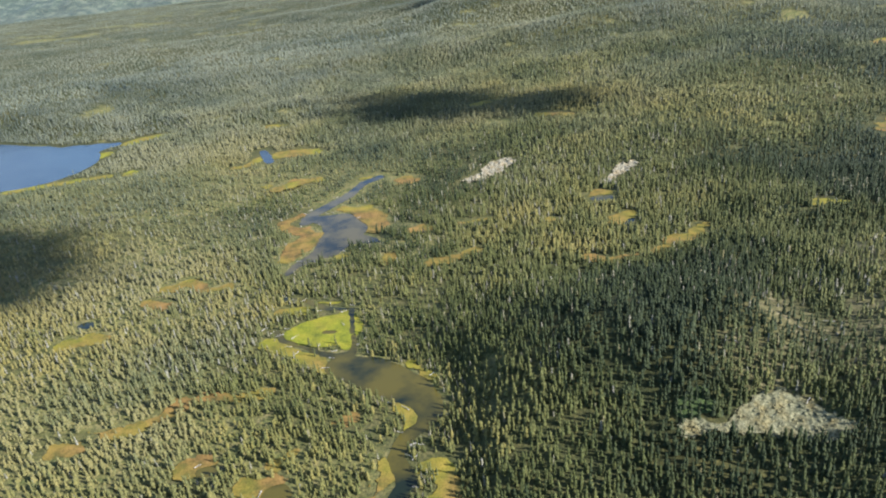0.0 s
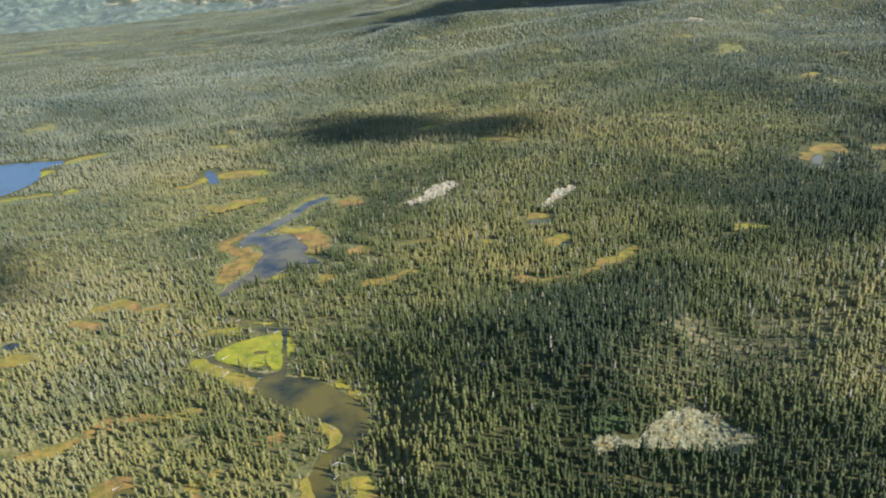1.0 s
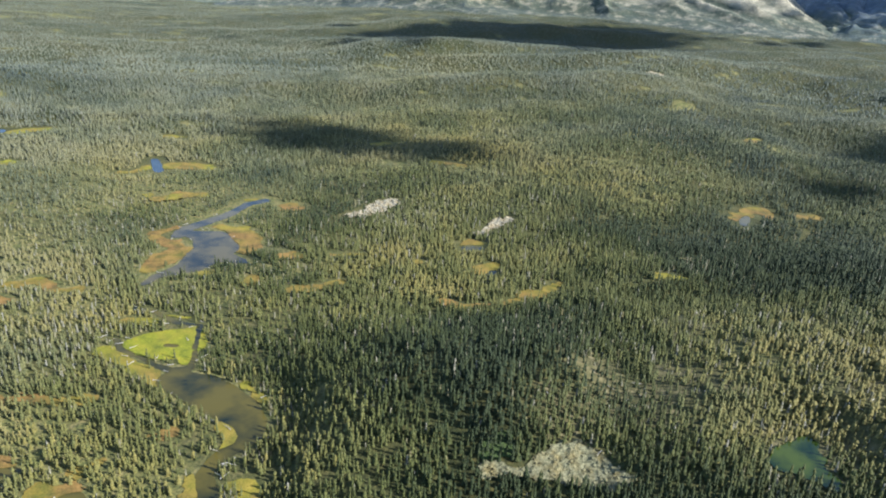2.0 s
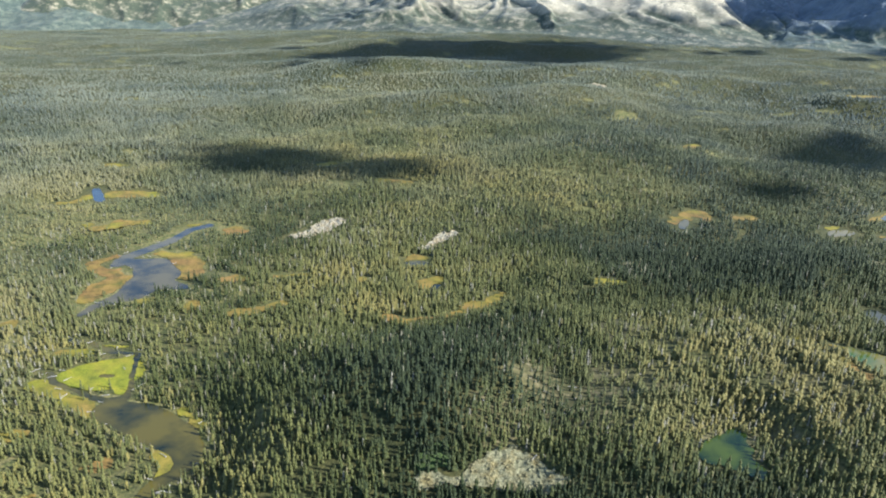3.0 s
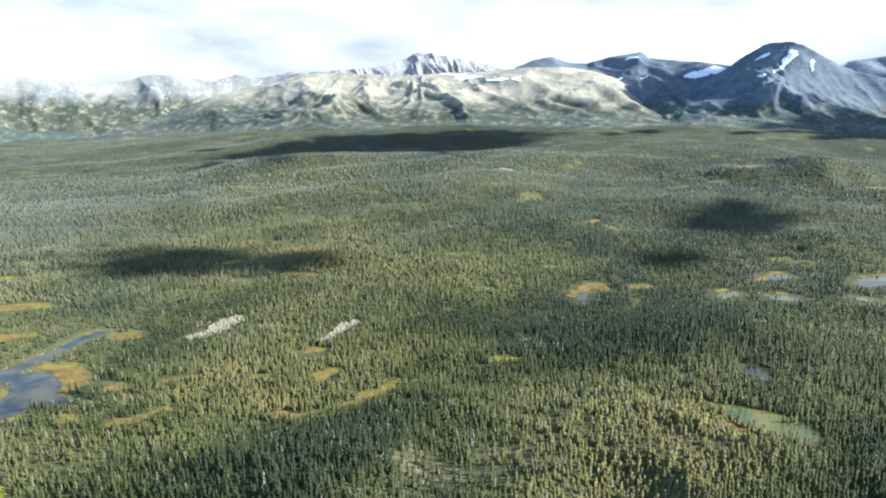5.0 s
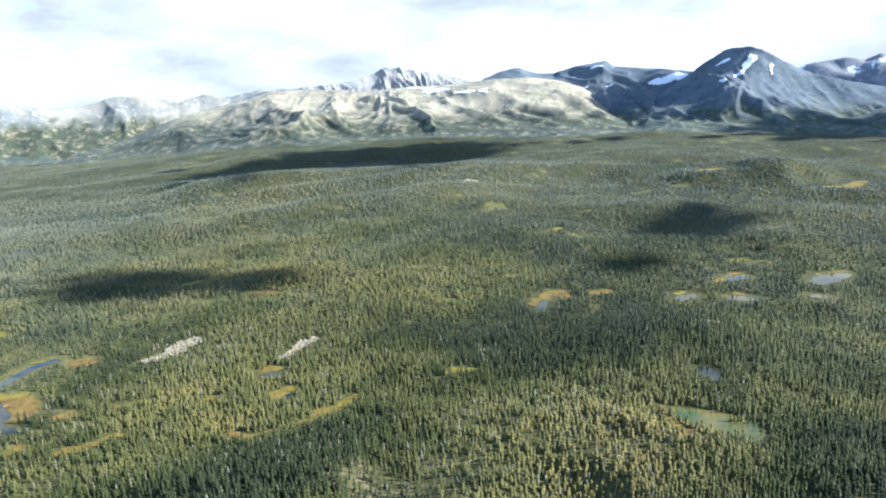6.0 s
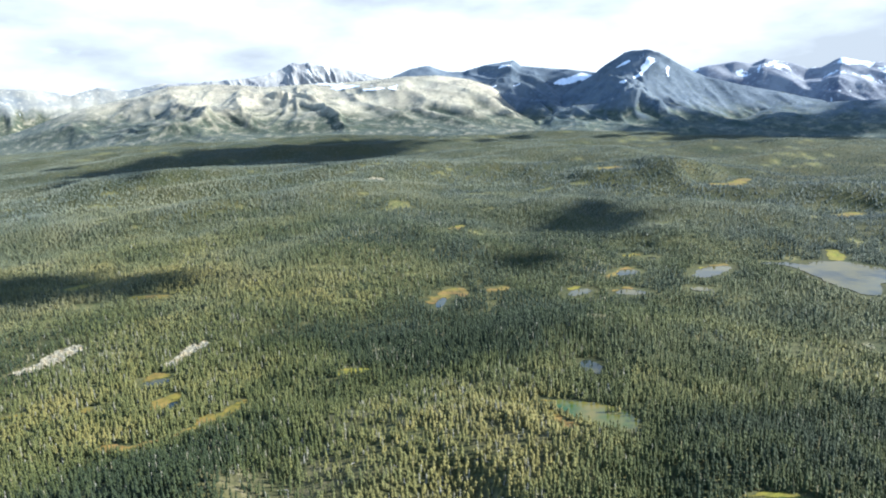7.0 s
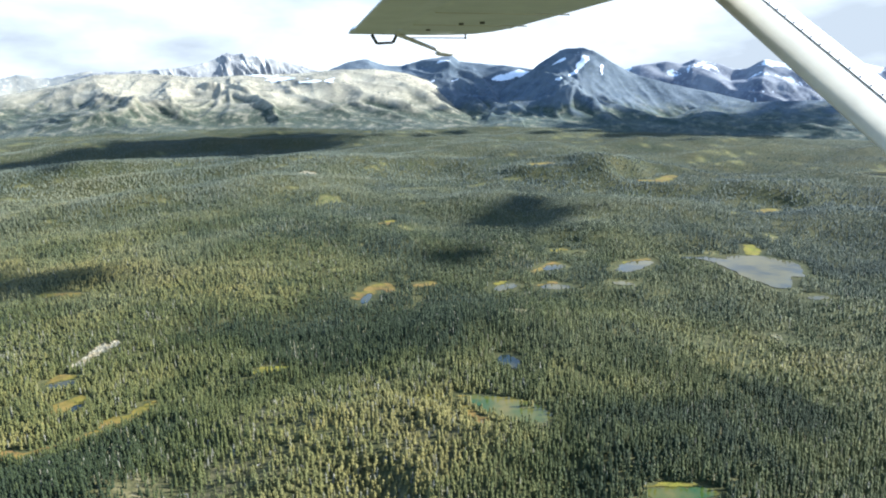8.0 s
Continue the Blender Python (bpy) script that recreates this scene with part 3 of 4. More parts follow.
def mountain(name, label, mat, front, crest, knots, rough, seed, jag=0.0, step=0.09, brow=0.0, bulge=1.25, foot=-2.3, grain=420, slant=0.45, along_fall=0.6, calm_from=90, retreat=0.0):
    """A range on the edge of the ground: its foot and crest lie so many metres off, and the crest rises by the knots (bearing, degrees above eye level).
    brow: how far its front is a steep step below a gentle top; grain, slant and along_fall: width, lean and stretch of its gullies."""
    az0, az1 = knots[0][0], knots[-1][0]
    a = np.arange(az0, az1 + step, step)
    r = np.arange(front - 120, min(crest + 0.30 * (crest - front), 4770), 12.0)
    R, A = np.meshgrid(r, a, indexing="ij")
    X, Y = EYE_X + R * np.sin(np.radians(A)), EYE_Y + R * np.cos(np.radians(A))
    ground_z = height(X, Y)
    along = R * np.radians(A)
    el = np.interp(A + 0.14 * value_noise(along, R, 120, seed), [k[0] for k in knots], [k[1] for k in knots])
    el = el + jag * fractal(along, R * 0.1, 55, seed + 2, 3)
    top = 333 + crest * np.tan(np.radians(el))
    wx, wy = 90 * fractal(along, R, 420, seed + 40, 3), 110 * fractal(along, R, 500, seed + 50, 3)
    gully = ridged(along + slant * R + wx, along_fall * R + wy, grain, seed + 7)
    back = retreat * smooth(4, -12, A)                                  # its western foot lies further off
    u = (R - front - back + 0.7 * wy) / (crest - front - back)
    u = u + 0.22 * (gully - 0.35) * np.clip(1.1 - u, 0, 1) * np.clip(u * 3, 0, 1)
    slope = np.clip(u, 0, 1) ** bulge
    slope = slope + brow * (0.25 * slope + 0.75 * smooth(0.18, 0.72, u) - slope)
    rise = np.where(u < 1, slope, 1 - 0.9 * np.clip(u - 1, 0, 9) ** 1.1)
    base = np.minimum(ground_z - 10, 333 + front * math.tan(radians(foot)) + 30)
    H = base + (top - base) * rise
    inner = (1 - 0.7 * smooth(calm_from, calm_from + 7, A)) * (1 - (0.8 * smooth(3, -6, A) if retreat else 0)) * np.clip(u * 1.8, 0, 1) * (0.15 + 0.85 * np.clip((1 - u) * 3.5, 0, 1))
    fine = ridged(along - 0.3 * R + wy, along_fall * R + wx, grain * 0.28, seed + 17, 3)
    Z = H + rough * inner * ((gully - 0.45) * 1.5 + (fine - 0.4) * 0.45)
    Z = np.where(u <= 0, ground_z - 14, np.maximum(Z, ground_z - 14))
    k = 4
    pad = np.pad(Z, k, mode="edge")
    around = (pad[:-2 * k, k:-k] + pad[2 * k:, k:-k] + pad[k:-k, :-2 * k] + pad[k:-k, 2 * k:]) / 4
    hollow = np.clip((around - Z) / 9.0, 0, 1)
    ob = mesh_object(name, np.stack([X, Y, Z], -1).reshape(-1, 3), grid_faces(*R.shape)[:, ::-1], mat, True, hollow.ravel())
    MOUNTAINS.append((a, r, Z))
    return tagged(ob, label, "mountain", kind="structure")


TURF = ((0.044, 0.054, 0.034), (0.088, 0.090, 0.057), (0.235, 0.208, 0.14))
PALE = mountain_material("pale_mountain", (0.235, 0.205, 0.148), (0.40, 0.348, 0.240), TURF, 420, 0.01, 252)
JAGGED = mountain_material("grey_crag", (0.17, 0.17, 0.175), (0.33, 0.315, 0.285), TURF, 400, 0.06, 120)
# DARK has distance haze and cloud shade put into its blue-grey rock colours
DARK = mountain_material("dark_mountain", (0.068, 0.088, 0.108), (0.13, 0.150, 0.165), ((0.045, 0.060, 0.042), (0.080, 0.092, 0.062), (0.20, 0.18, 0.115)), 400, 0.02, 225)
WOODED = mountain_material("wooded_hills", (0.10, 0.11, 0.10), (0.2, 0.2, 0.17), ((0.050, 0.066, 0.052), (0.080, 0.098, 0.074), (0.13, 0.14, 0.10)), 800, 0.0, 420)
LOW_HILLS = mountain_material("low_hills", (0.15, 0.16, 0.16), (0.30, 0.28, 0.23), TURF, 330, 0.035, 250)
SNOWY = mountain_material("snowy_range", (0.10, 0.11, 0.14), (0.25, 0.25, 0.26), TURF, 340, 0.13, 150)

SNOW_M, sn, sl, sb = material("old_snow", 0.6)
sl.new(ramp(sn, sl, noise_at(sn, sl, 0.05, 5), (0.3, (0.70, 0.73, 0.78)), (0.6, (0.86, 0.87, 0.89))), sb.inputs["Base Color"])


def snowfield(k, patches):
    """Old snow lying on a mountain, by bearing, angle above eye level, half widths and slant of each patch."""
    for pa, pe, wa, we, slant in patches:
        reach = wa + abs(slant) * we
        a = np.arange(pa - reach * 1.4, pa + reach * 1.4, 0.03)
        r = np.arange(MOUNTAINS[k][1][0] + 250, MOUNTAINS[k][1][-1] - 330, 5.0)
        R, A = np.meshgrid(r, a, indexing="ij")
        Z = on_mountain(k, A, R)
        X, Y = EYE_X + R * np.sin(np.radians(A)), EYE_Y + R * np.cos(np.radians(A))
        E = np.degrees(np.arctan2(Z - 333, R)) + 0.10 * fractal(X, Y + Z, 60, 3.0, 4)
        B = A + 0.14 * fractal(Y, X + Z, 60, 5.0, 4)
        u, v = (B - pa) - slant * (E - pe), E - pe
        inside = (u / wa) ** 2 + (v / we) ** 2 < 1
        F = grid_faces(*R.shape)
        F = F[inside.ravel()[F].all(1)]
        if len(F) < 6:
            continue
        used = np.unique(F)
        back = np.full(R.size, -1)
        back[used] = np.arange(len(used))
        V = np.stack([X - 0.5, Y - 2.0, Z + 2.0], -1).reshape(-1, 3)[used]
        ob = mesh_object("snowfield", V, back[F][:, ::-1], SNOW_M, True)
        tagged(ob, "patch of old white snow lying in a mountain gully", "snow", kind="structure")


mountain("mountain", "long wooded hills closing the far end of the basin", WOODED, 4150, 4650,
         [(-64, -2.6), (-50, -2.4), (-38, -2.1), (-28, -1.3), (-22, -1.0), (-18, -1.8), (-12, -3.2)], 30, 31.0, foot=-3.0, grain=500)
mountain("mountain", "low pale hills with snow patches on the skyline", LOW_HILLS, 4300, 4680,
         [(-25, -3.0), (-21, 0.3), (-19.7, 0.54), (-17.7, 0.6), (-15.3, 0.25), (-13.9, 0.0), (-11.7, 0.25), (-9.7, 0.85), (-7.3, 0.72), (-5.3, 0.3), (-3.6, 0.9), (-1.5, 0.55), (1.1, 1.15), (3.3, 0.64), (6, 0)], 30, 21.0, foot=-2.4, grain=330)
mountain("mountain", "jagged grey rock summit streaked with snow", JAGGED, 4050, 4600,
                  [(-1, 0.2), (1.3, 1.05), (3.8, 1.15), (7.2, 1.42), (8.6, 1.72), (9.8, 2.2), (10.7, 2.66), (11.2, 2.46), (11.8, 2.6), (12.3, 2.38), (12.9, 2.5), (13.5, 2.22), (14.3, 2.14), (15.3, 1.9), (16.5, 1.62), (17.8, 1.2), (19.5, 0.0)], 22, 5.0, jag=0.025, foot=-1.2, step=0.05, grain=55, slant=0.4, along_fall=0.2, bulge=1.1)
mountain("mountain", "broad pale tundra massif with snow gullies above the forest", PALE, 3150, 4150,
                [(-20, -5.0), (-14, -3.6), (-9, -2.2), (-4.6, -0.6), (-1.6, 0.04), (1.3, 0.8), (4.9, 1.0), (8.3, 0.77), (13.0, 0.97), (16.2, 1.08), (19.1, 1.35), (22.1, 1.45), (24.8, 1.1), (26.3, 0.6), (28.3, -0.89), (30.5, -2.2)], 44, 2.0, foot=-2.9, bulge=1.2, brow=0.3, grain=400, slant=0.8, along_fall=0.8, calm_from=11, retreat=620)
mountain("mountain", "dark blue-grey mountain with a snowfield on its shoulder", DARK, 3620, 4480,
                [(16.5, 0.0), (17.4, 0.65), (18.5, 1.48), (20.0, 2.05), (21.5, 2.19), (22.7, 1.8), (24.2, 1.72), (26.0, 2.21), (28.1, 2.55), (28.8, 2.1), (32.2, 1.73), (34.8, 1.5), (37.5, 0.3)], 46, 9.0, foot=-2.8, grain=430)
mountain("mountain", "steep dark cone-shaped mountain with narrow snow gullies", DARK, 3250, 4200,
                [(29.0, -2.4), (30.6, -1.56), (32.9, 0.3), (34.8, 1.42), (35.8, 2.28), (36.8, 2.95), (37.5, 3.10), (38.7, 3.12), (39.4, 2.85), (40.9, 1.95), (42.8, 1.0), (45.6, 0.25), (48.9, -0.45), (52.0, -1.1), (56.5, -2.2)], 46, 12.0, foot=-2.8, bulge=1.35, grain=380, slant=-0.3, along_fall=0.45)
mountain("mountain", "distant snow-covered range under low cloud", SNOWY, 3900, 4620,
         [(38.5, 0.5), (39.9, 1.1), (41.6, 1.4), (43.0, 1.77), (44.9, 2.0), (46.0, 1.79), (46.9, 2.15), (48.7, 1.76), (49.7, 1.34), (50.7, 1.42), (51.7, 2.05), (52.9, 1.75), (55.3, 1.49), (57.2, 1.76), (59.2, 1.4), (64, 1.7), (70, 1.3), (78, 0.5)], 24, 15.0, foot=-2.0)
mountain("mountain", "low forested foothill below the snowy range", DARK, 3200, 3950,
         [(44, -2.4), (48, -1.3), (53, -0.9), (58, -0.8), (64, -0.7), (72, -0.9), (78, -1.6)], 24, 18.0, foot=-2.9)
snowfield(5, [(36.5, 2.2, 0.75, 0.52, 0.5), (38.7, 2.1, 0.36, 0.78, 0.5), (38.0, 1.15, 0.3, 0.34, 0.9), (35.9, 1.6, 0.2, 0.2, 0.3), (40.2, 1.35, 0.12, 0.4, -0.3), (36.8, 0.65, 0.35, 0.14, 1.5)])
snowfield(4, [(26.9, 2.05, 1.1, 0.30, 4.0), (20.6, 1.9, 0.8, 0.30, 2.0), (33.0, 0.9, 1.2, 0.45, 2.2), (33.8, 1.3, 0.5, 0.12, 2.0), (28.6, 0.55, 0.3, 0.2, 1.0), (26.6, 0.5, 0.22, 0.12, 1.5), (26.6, 0.1, 0.3, 0.1, 2.0)])
snowfield(3, [(14.6, 0.55, 1.2, 0.16, 3.0), (17.0, 0.45, 0.9, 0.16, 2.0), (13.2, 0.85, 1.3, 0.10, 0.5), (18.5, 0.5, 0.4, 0.13, 1.0)])

# ---- dry open patches and bare rock ----
boulder_meshes = []
for k in range(10):
    bm = bmesh.new()
    bmesh.ops.create_icosphere(bm, subdivisions=1, radius=1.0)
    for v in bm.verts:
        v.co *= 0.72 + 0.5 * random.random()
        v.co.z *= 0.7
    me = bpy.data.meshes.new("boulder")
    bm.to_mesh(me)
    bm.free()
    me.materials.append(STONE if k < 5 else CREAM_STONE)
    boulder_meshes.append(me)


def rock_outcrop(chains, count, seed, cream):
    ob = sheet("rock_outcrop", chains, 0, CREAM_STONE if cream else STONE, 1.5, wobble=6.5 if cream else 2.6, seed=seed, follow=0.5)
    co = np.empty(len(ob.data.vertices) * 3, np.float32)
    ob.data.vertices.foreach_get("co", co)
    co = co.reshape(-1, 3)
    co[:, 2] += (2.0 if cream else 1.1) * np.abs(fractal(co[:, 0], co[:, 1], 7, seed, 3))
    ob.data.vertices.foreach_set("co", co.ravel())
    ob.data.polygons.foreach_set("use_smooth", np.zeros(len(ob.data.polygons), bool))
    tagged(ob, "bare cream-coloured rock outcrop among the conifers" if cream else "bare grey granite scree littered with broken boulders", "rock")
    r = np.random.default_rng(int(seed))
    for p in co[r.choice(len(co), min(count, len(co)), replace=False)]:
        b = new("boulder", boulder_meshes[r.integers(5) + (5 if cream else 0)])
        b.parent = ob
        s = 0.5 + 1.1 * r.random() ** 2
        b.matrix_basis = Matrix.LocRotScale(Vector(p), Euler((0, 0, r.random() * 6.3)), (s * (0.8 + 0.5 * r.random()), s, s))
    return ob


for k, chains in enumerate(ROCKS):
    rock_outcrop(chains, (70, 60, 230, 25, 20, 0, 10, 15)[k], 90.0 + k, k in (0, 1, 5))


# ---- the forest ----
def scatter(r0, r1, spacing, jitter_seed):
    r = np.random.default_rng(jitter_seed)
    half = r1 * 1.05
    u = np.arange(-half, half, spacing)
    U, V = np.meshgrid(u, u)
    U, V = (U + r.uniform(-0.8, 0.8, U.shape) * spacing).ravel(), (V + r.uniform(-0.8, 0.8, V.shape) * spacing).ravel()
    c, s = math.cos(0.47), math.sin(0.47)
    X, Y = 100 + c * U - s * V, s * U + c * V
    near = (Y > r0 * 0.2) & (np.hypot(X - 100, Y) < r1)
    X, Y = X[near], Y[near]
    R, A = np.hypot(X - 100, Y), np.degrees(np.arctan2(X - 100, Y))
    keep = (R > r0) & (R < r1) & (A > (-54 if r1 < 1000 else -46)) & (A < (92 if r1 < 1000 else 72))
    X, Y, R, A = X[keep], Y[keep], R[keep], A[keep]
    d, wet = open_ground(X, Y)
    chance = 0.90 + 0.28 * fractal(X, Y, 90, 61, 3) + 0.52 * value_noise(X, Y, 17, 63) - 0.60 * smooth(3050, 4000, R + 420 * fractal(X, Y, 170, 77, 3)) * smooth(-14, 4, A)
    chance = chance + 0.25 * smooth(25, 6, d)
    for sx, sy, sr in SPARSE:
        chance = chance - 0.30 * smooth(sr * 1.1, sr * 0.4, np.hypot(X - sx, Y - sy) + 22 * fractal(X, Y, 30, 5, 3))
    chance = np.maximum(chance - 0.26 * smooth(80, -60, X) * smooth(1300, 900, Y), 0.30) + 0.25 * smooth(430, 360, Y) * smooth(20, 60, X)
    chance = chance - 0.9 * smooth(-0.03, 0.06, clearing(X, Y))
    far = 7.0 * smooth(600, 1000, R)
    keep = (d + 3.6 * fractal(X, Y, 13, 4, 3) + 5.5 * r.random(X.shape) ** 4 > 2.0 + 1.2 * far) & (wet > 1.2 + 2.0 * far) & (r.random(X.shape) < chance)
    return X[keep], Y[keep], r


def tones(X, Y, r):
    """Crown tones: spruce, yellow-green pine and swathes of grey snags, with slope shade, cloud shade and haze painted
    in.
    """
    t = 0.54 + 0.34 * fractal(X * 0.6, Y, 230, 33, 3) + 0.17 * fractal(X, Y, 55, 35, 2) + r.normal(0, 0.085, X.shape)
    # lighter towards the west; the far part stands in for haze
    t = t + 0.14 * smooth(40, -200, X) * smooth(1100, 700, Y) + 0.05 * smooth(300, -100, X) * smooth(420, 560, Y)
    t = t + 0.26 * smooth(100, -600, X) * smooth(900, 1400, Y) - 0.10 * smooth(60, 200, X) * smooth(560, 700, Y) * smooth(1700, 1300, Y)
    for sx, sy, sr in SPARSE:
        t = t + 0.12 * smooth(sr * 2.0, 0, np.hypot(X - sx, Y - sy))
    t = t + 0.17 * smooth(200, 50, np.hypot((X - 355) * 0.7, Y - 365))
    # dark spruces first, with the shade of their sunless slope put into the tone
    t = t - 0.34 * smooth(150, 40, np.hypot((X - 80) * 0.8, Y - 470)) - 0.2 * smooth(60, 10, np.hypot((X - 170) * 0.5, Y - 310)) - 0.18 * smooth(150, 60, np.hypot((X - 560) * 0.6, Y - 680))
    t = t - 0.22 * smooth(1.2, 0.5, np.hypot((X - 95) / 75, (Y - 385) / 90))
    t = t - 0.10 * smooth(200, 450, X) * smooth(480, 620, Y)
    # a passing cloud's shade, put into the tone of the crowns
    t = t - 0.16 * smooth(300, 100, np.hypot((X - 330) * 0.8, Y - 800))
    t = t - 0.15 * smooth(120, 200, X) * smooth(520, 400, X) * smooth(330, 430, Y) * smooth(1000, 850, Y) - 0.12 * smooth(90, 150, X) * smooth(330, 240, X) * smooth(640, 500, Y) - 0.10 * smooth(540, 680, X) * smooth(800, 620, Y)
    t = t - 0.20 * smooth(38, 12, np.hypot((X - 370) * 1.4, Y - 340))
    # relief shading painted in: crests lighter, hollows darker
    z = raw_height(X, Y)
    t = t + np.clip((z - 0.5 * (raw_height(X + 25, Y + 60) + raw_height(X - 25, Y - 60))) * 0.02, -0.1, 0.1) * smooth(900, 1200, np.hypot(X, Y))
    stand = fractal(X * 0.5, Y, 150, 95, 3)                             # stands of one age and kind, clear-edged; lit and shaded slopes painted in
    t = t + 0.19 * smooth(0.12, 0.30, stand) - 0.19 * smooth(-0.15, -0.35, stand)
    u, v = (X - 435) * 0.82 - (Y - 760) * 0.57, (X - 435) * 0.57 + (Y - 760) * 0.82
    t = t - 0.24 * smooth(1.3, 0.5, np.hypot(u / 210, v / 62) + 0.25 * fractal(X, Y, 60, 97, 2))      # a darker band of crowns behind the knoll
    t = t + 0.20 * smooth(1.2, 0.4, np.hypot((X - 370) / 200, (Y - 460) / 130) + 0.25 * fractal(X, Y, 60, 98, 2))      # open pines on the knoll, its sunlight put into their tone
    # tones even out with distance
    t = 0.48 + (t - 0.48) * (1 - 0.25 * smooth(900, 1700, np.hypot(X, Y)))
    t = np.clip(np.where(t > 0.5, 0.5 + (t - 0.5) * 0.6, t), 0.02, 0.74)
    grey = r.random(X.shape) < 0.03 + 0.13 * smooth(0.1, 0.9, fractal(X, Y, 170, 44, 2)) + 0.10 * smooth(250, 0, X) * smooth(430, 560, Y) * smooth(1000, 800, Y)
    return np.where(grey, r.uniform(0.86, 1.0, X.shape), t), grey


def crowns(X, Y, tone, grey, r, tiers, sides, tall, wide):
    """Crowns of jagged, drooping whorls, all in one mesh."""
    n = len(X)
    shrink = 1 - 0.60 * smooth(1300, 2800, np.hypot(X - 100, Y))      # trees shrink with distance, sized to make the far ground look deeper from the camera
    Hh = tall * shrink * np.clip(r.normal(1.0, 0.36, n), 0.35, 1.9)
    for sx, sy, sr in SPARSE:
        shrink = shrink * (1 - 0.15 * smooth(sr * 1.1, sr * 0.4, np.hypot(X - sx, Y - sy)))
    Hh = Hh * np.minimum(shrink / (1 - 0.60 * smooth(1300, 2800, np.hypot(X - 100, Y))), 1)
    pine = smooth(0.45, 0.7, tone)                                      # pines are lower and broader than spruces
    Hh = Hh * (1 - 0.28 * pine)
    W = wide * (1 + 0.34 * pine) * shrink * np.clip(r.normal(1.0, 0.2, n), 0.6, 1.5) * (0.55 + 0.45 * Hh / (tall * shrink)) * np.where(grey, 0.6, 1.0)
    slim = smooth(80, -60, X) * smooth(1300, 900, Y)                    # thin old trees on the wet western ground
    W, Hh = W * (1 - 0.14 * slim), Hh * (1 - 0.10 * slim)
    Z0 = surface(X, Y)
    per = tiers * (sides + 1)
    V = np.empty((n, per, 3), np.float32)
    turn = r.random(n) * 6.28
    lean_x, lean_y = r.normal(0, 0.03, n), r.normal(0, 0.03, n)
    f = []
    for t in range(tiers):
        a, b = t / tiers, (t + 1) / tiers
        top = 1 - 0.92 * a ** 1.05 * 0.92 if t else 1.0
        low = 1 - 0.93 * b
        base = t * (sides + 1)
        V[:, base] = np.stack([X + lean_x * Hh * top, Y + lean_y * Hh * top, Z0 + Hh * top], 1)
        for s in range(sides):
            ang = turn + 6.2832 * s / sides + t * 0.7 + r.normal(0, 0.15, n)
            rr = W * (0.30 + 0.22 * pine + (0.70 - 0.22 * pine) * b) * r.uniform(0.62, 1.25, n)
            zz = Hh * (low + r.uniform(-0.05, 0.06, n))
            V[:, base + 1 + s] = np.stack([X + rr * np.cos(ang) + lean_x * zz, Y + rr * np.sin(ang) + lean_y * zz, Z0 + zz], 1)
            f.append((base, base + 1 + s, base + 1 + (s + 1) % sides))
    F = (np.array(f)[None] + (np.arange(n) * per)[:, None, None]).reshape(-1, 3)
    return V.reshape(-1, 3), F, np.repeat(tone, per)


def forest(X, Y, r, tiers, sides, tall, wide, label):
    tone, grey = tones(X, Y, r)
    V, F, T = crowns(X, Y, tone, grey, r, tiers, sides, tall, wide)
    # haze put into the crown colour, growing with distance and westward
    haze_heath = np.clip(0.95 * smooth(800, 2200, np.hypot(X - 100, Y)) + 0.2 * smooth(0, -500, X) + 0.2 * fractal(X, Y, 120, 91, 2), 0, 1)
    return tagged(mesh_object("conifer_forest", V, F, LEAF, True, T, np.repeat(haze_heath, len(V) // len(X))), label, "forest", kind="stuff")


X, Y, r = scatter(225, 860, 3.45, 11)
# the shore of the nearest pond: single trees
shore = np.flatnonzero((to_line(X, Y, WATERS[0][2][0]) < 24) & (Y > 330))
shore = shore[r.permutation(len(shore))[:270]]
SX, SY = X[shore], Y[shore]
rest = np.ones(len(X), bool)
rest[shore] = False
forest(X[rest], Y[rest], r, 3, 5, 8.8, 1.5, "dense wild conifer forest of spruce, pine and grey snags")
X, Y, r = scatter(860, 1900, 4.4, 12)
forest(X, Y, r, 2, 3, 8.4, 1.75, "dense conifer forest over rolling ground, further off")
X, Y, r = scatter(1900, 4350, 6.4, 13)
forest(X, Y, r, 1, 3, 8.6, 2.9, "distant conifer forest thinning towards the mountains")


def conifer(tone, tall, seed):
    r = np.random.default_rng(seed)
    tree = tagged(new("conifer_tree"), "grey bare-topped conifer standing on the boggy shore" if tone > 0.85 else "slender green conifer standing on the boggy pond shore", "tree", "trees on the pond shore")
    bm = bmesh.new()
    bmesh.ops.create_cone(bm, cap_ends=True, segments=6, radius1=0.16, radius2=0.03, depth=tall * 0.9, matrix=Matrix.Translation((0, 0, tall * 0.44)))
    part("trunk", bm, BARK, tree)
    one = np.zeros(1)
    V, F, T = crowns(one, one, np.array([tone]), np.array([tone > 0.85]), r, 6, 8, tall, 1.35)
    V[:, 2] -= height(one, one)[0]
    crown = mesh_object("crown", V, F, LEAF, True, T)
    crown.parent = tree
    return tree


kinds = [conifer(t, h, 40 + k) for k, (t, h) in enumerate([(0.2, 9.5), (0.34, 8.0), (0.46, 10.5), (0.6, 8.5), (0.72, 7.0), (0.95, 9.0)])]
SZ = height(SX, SY)
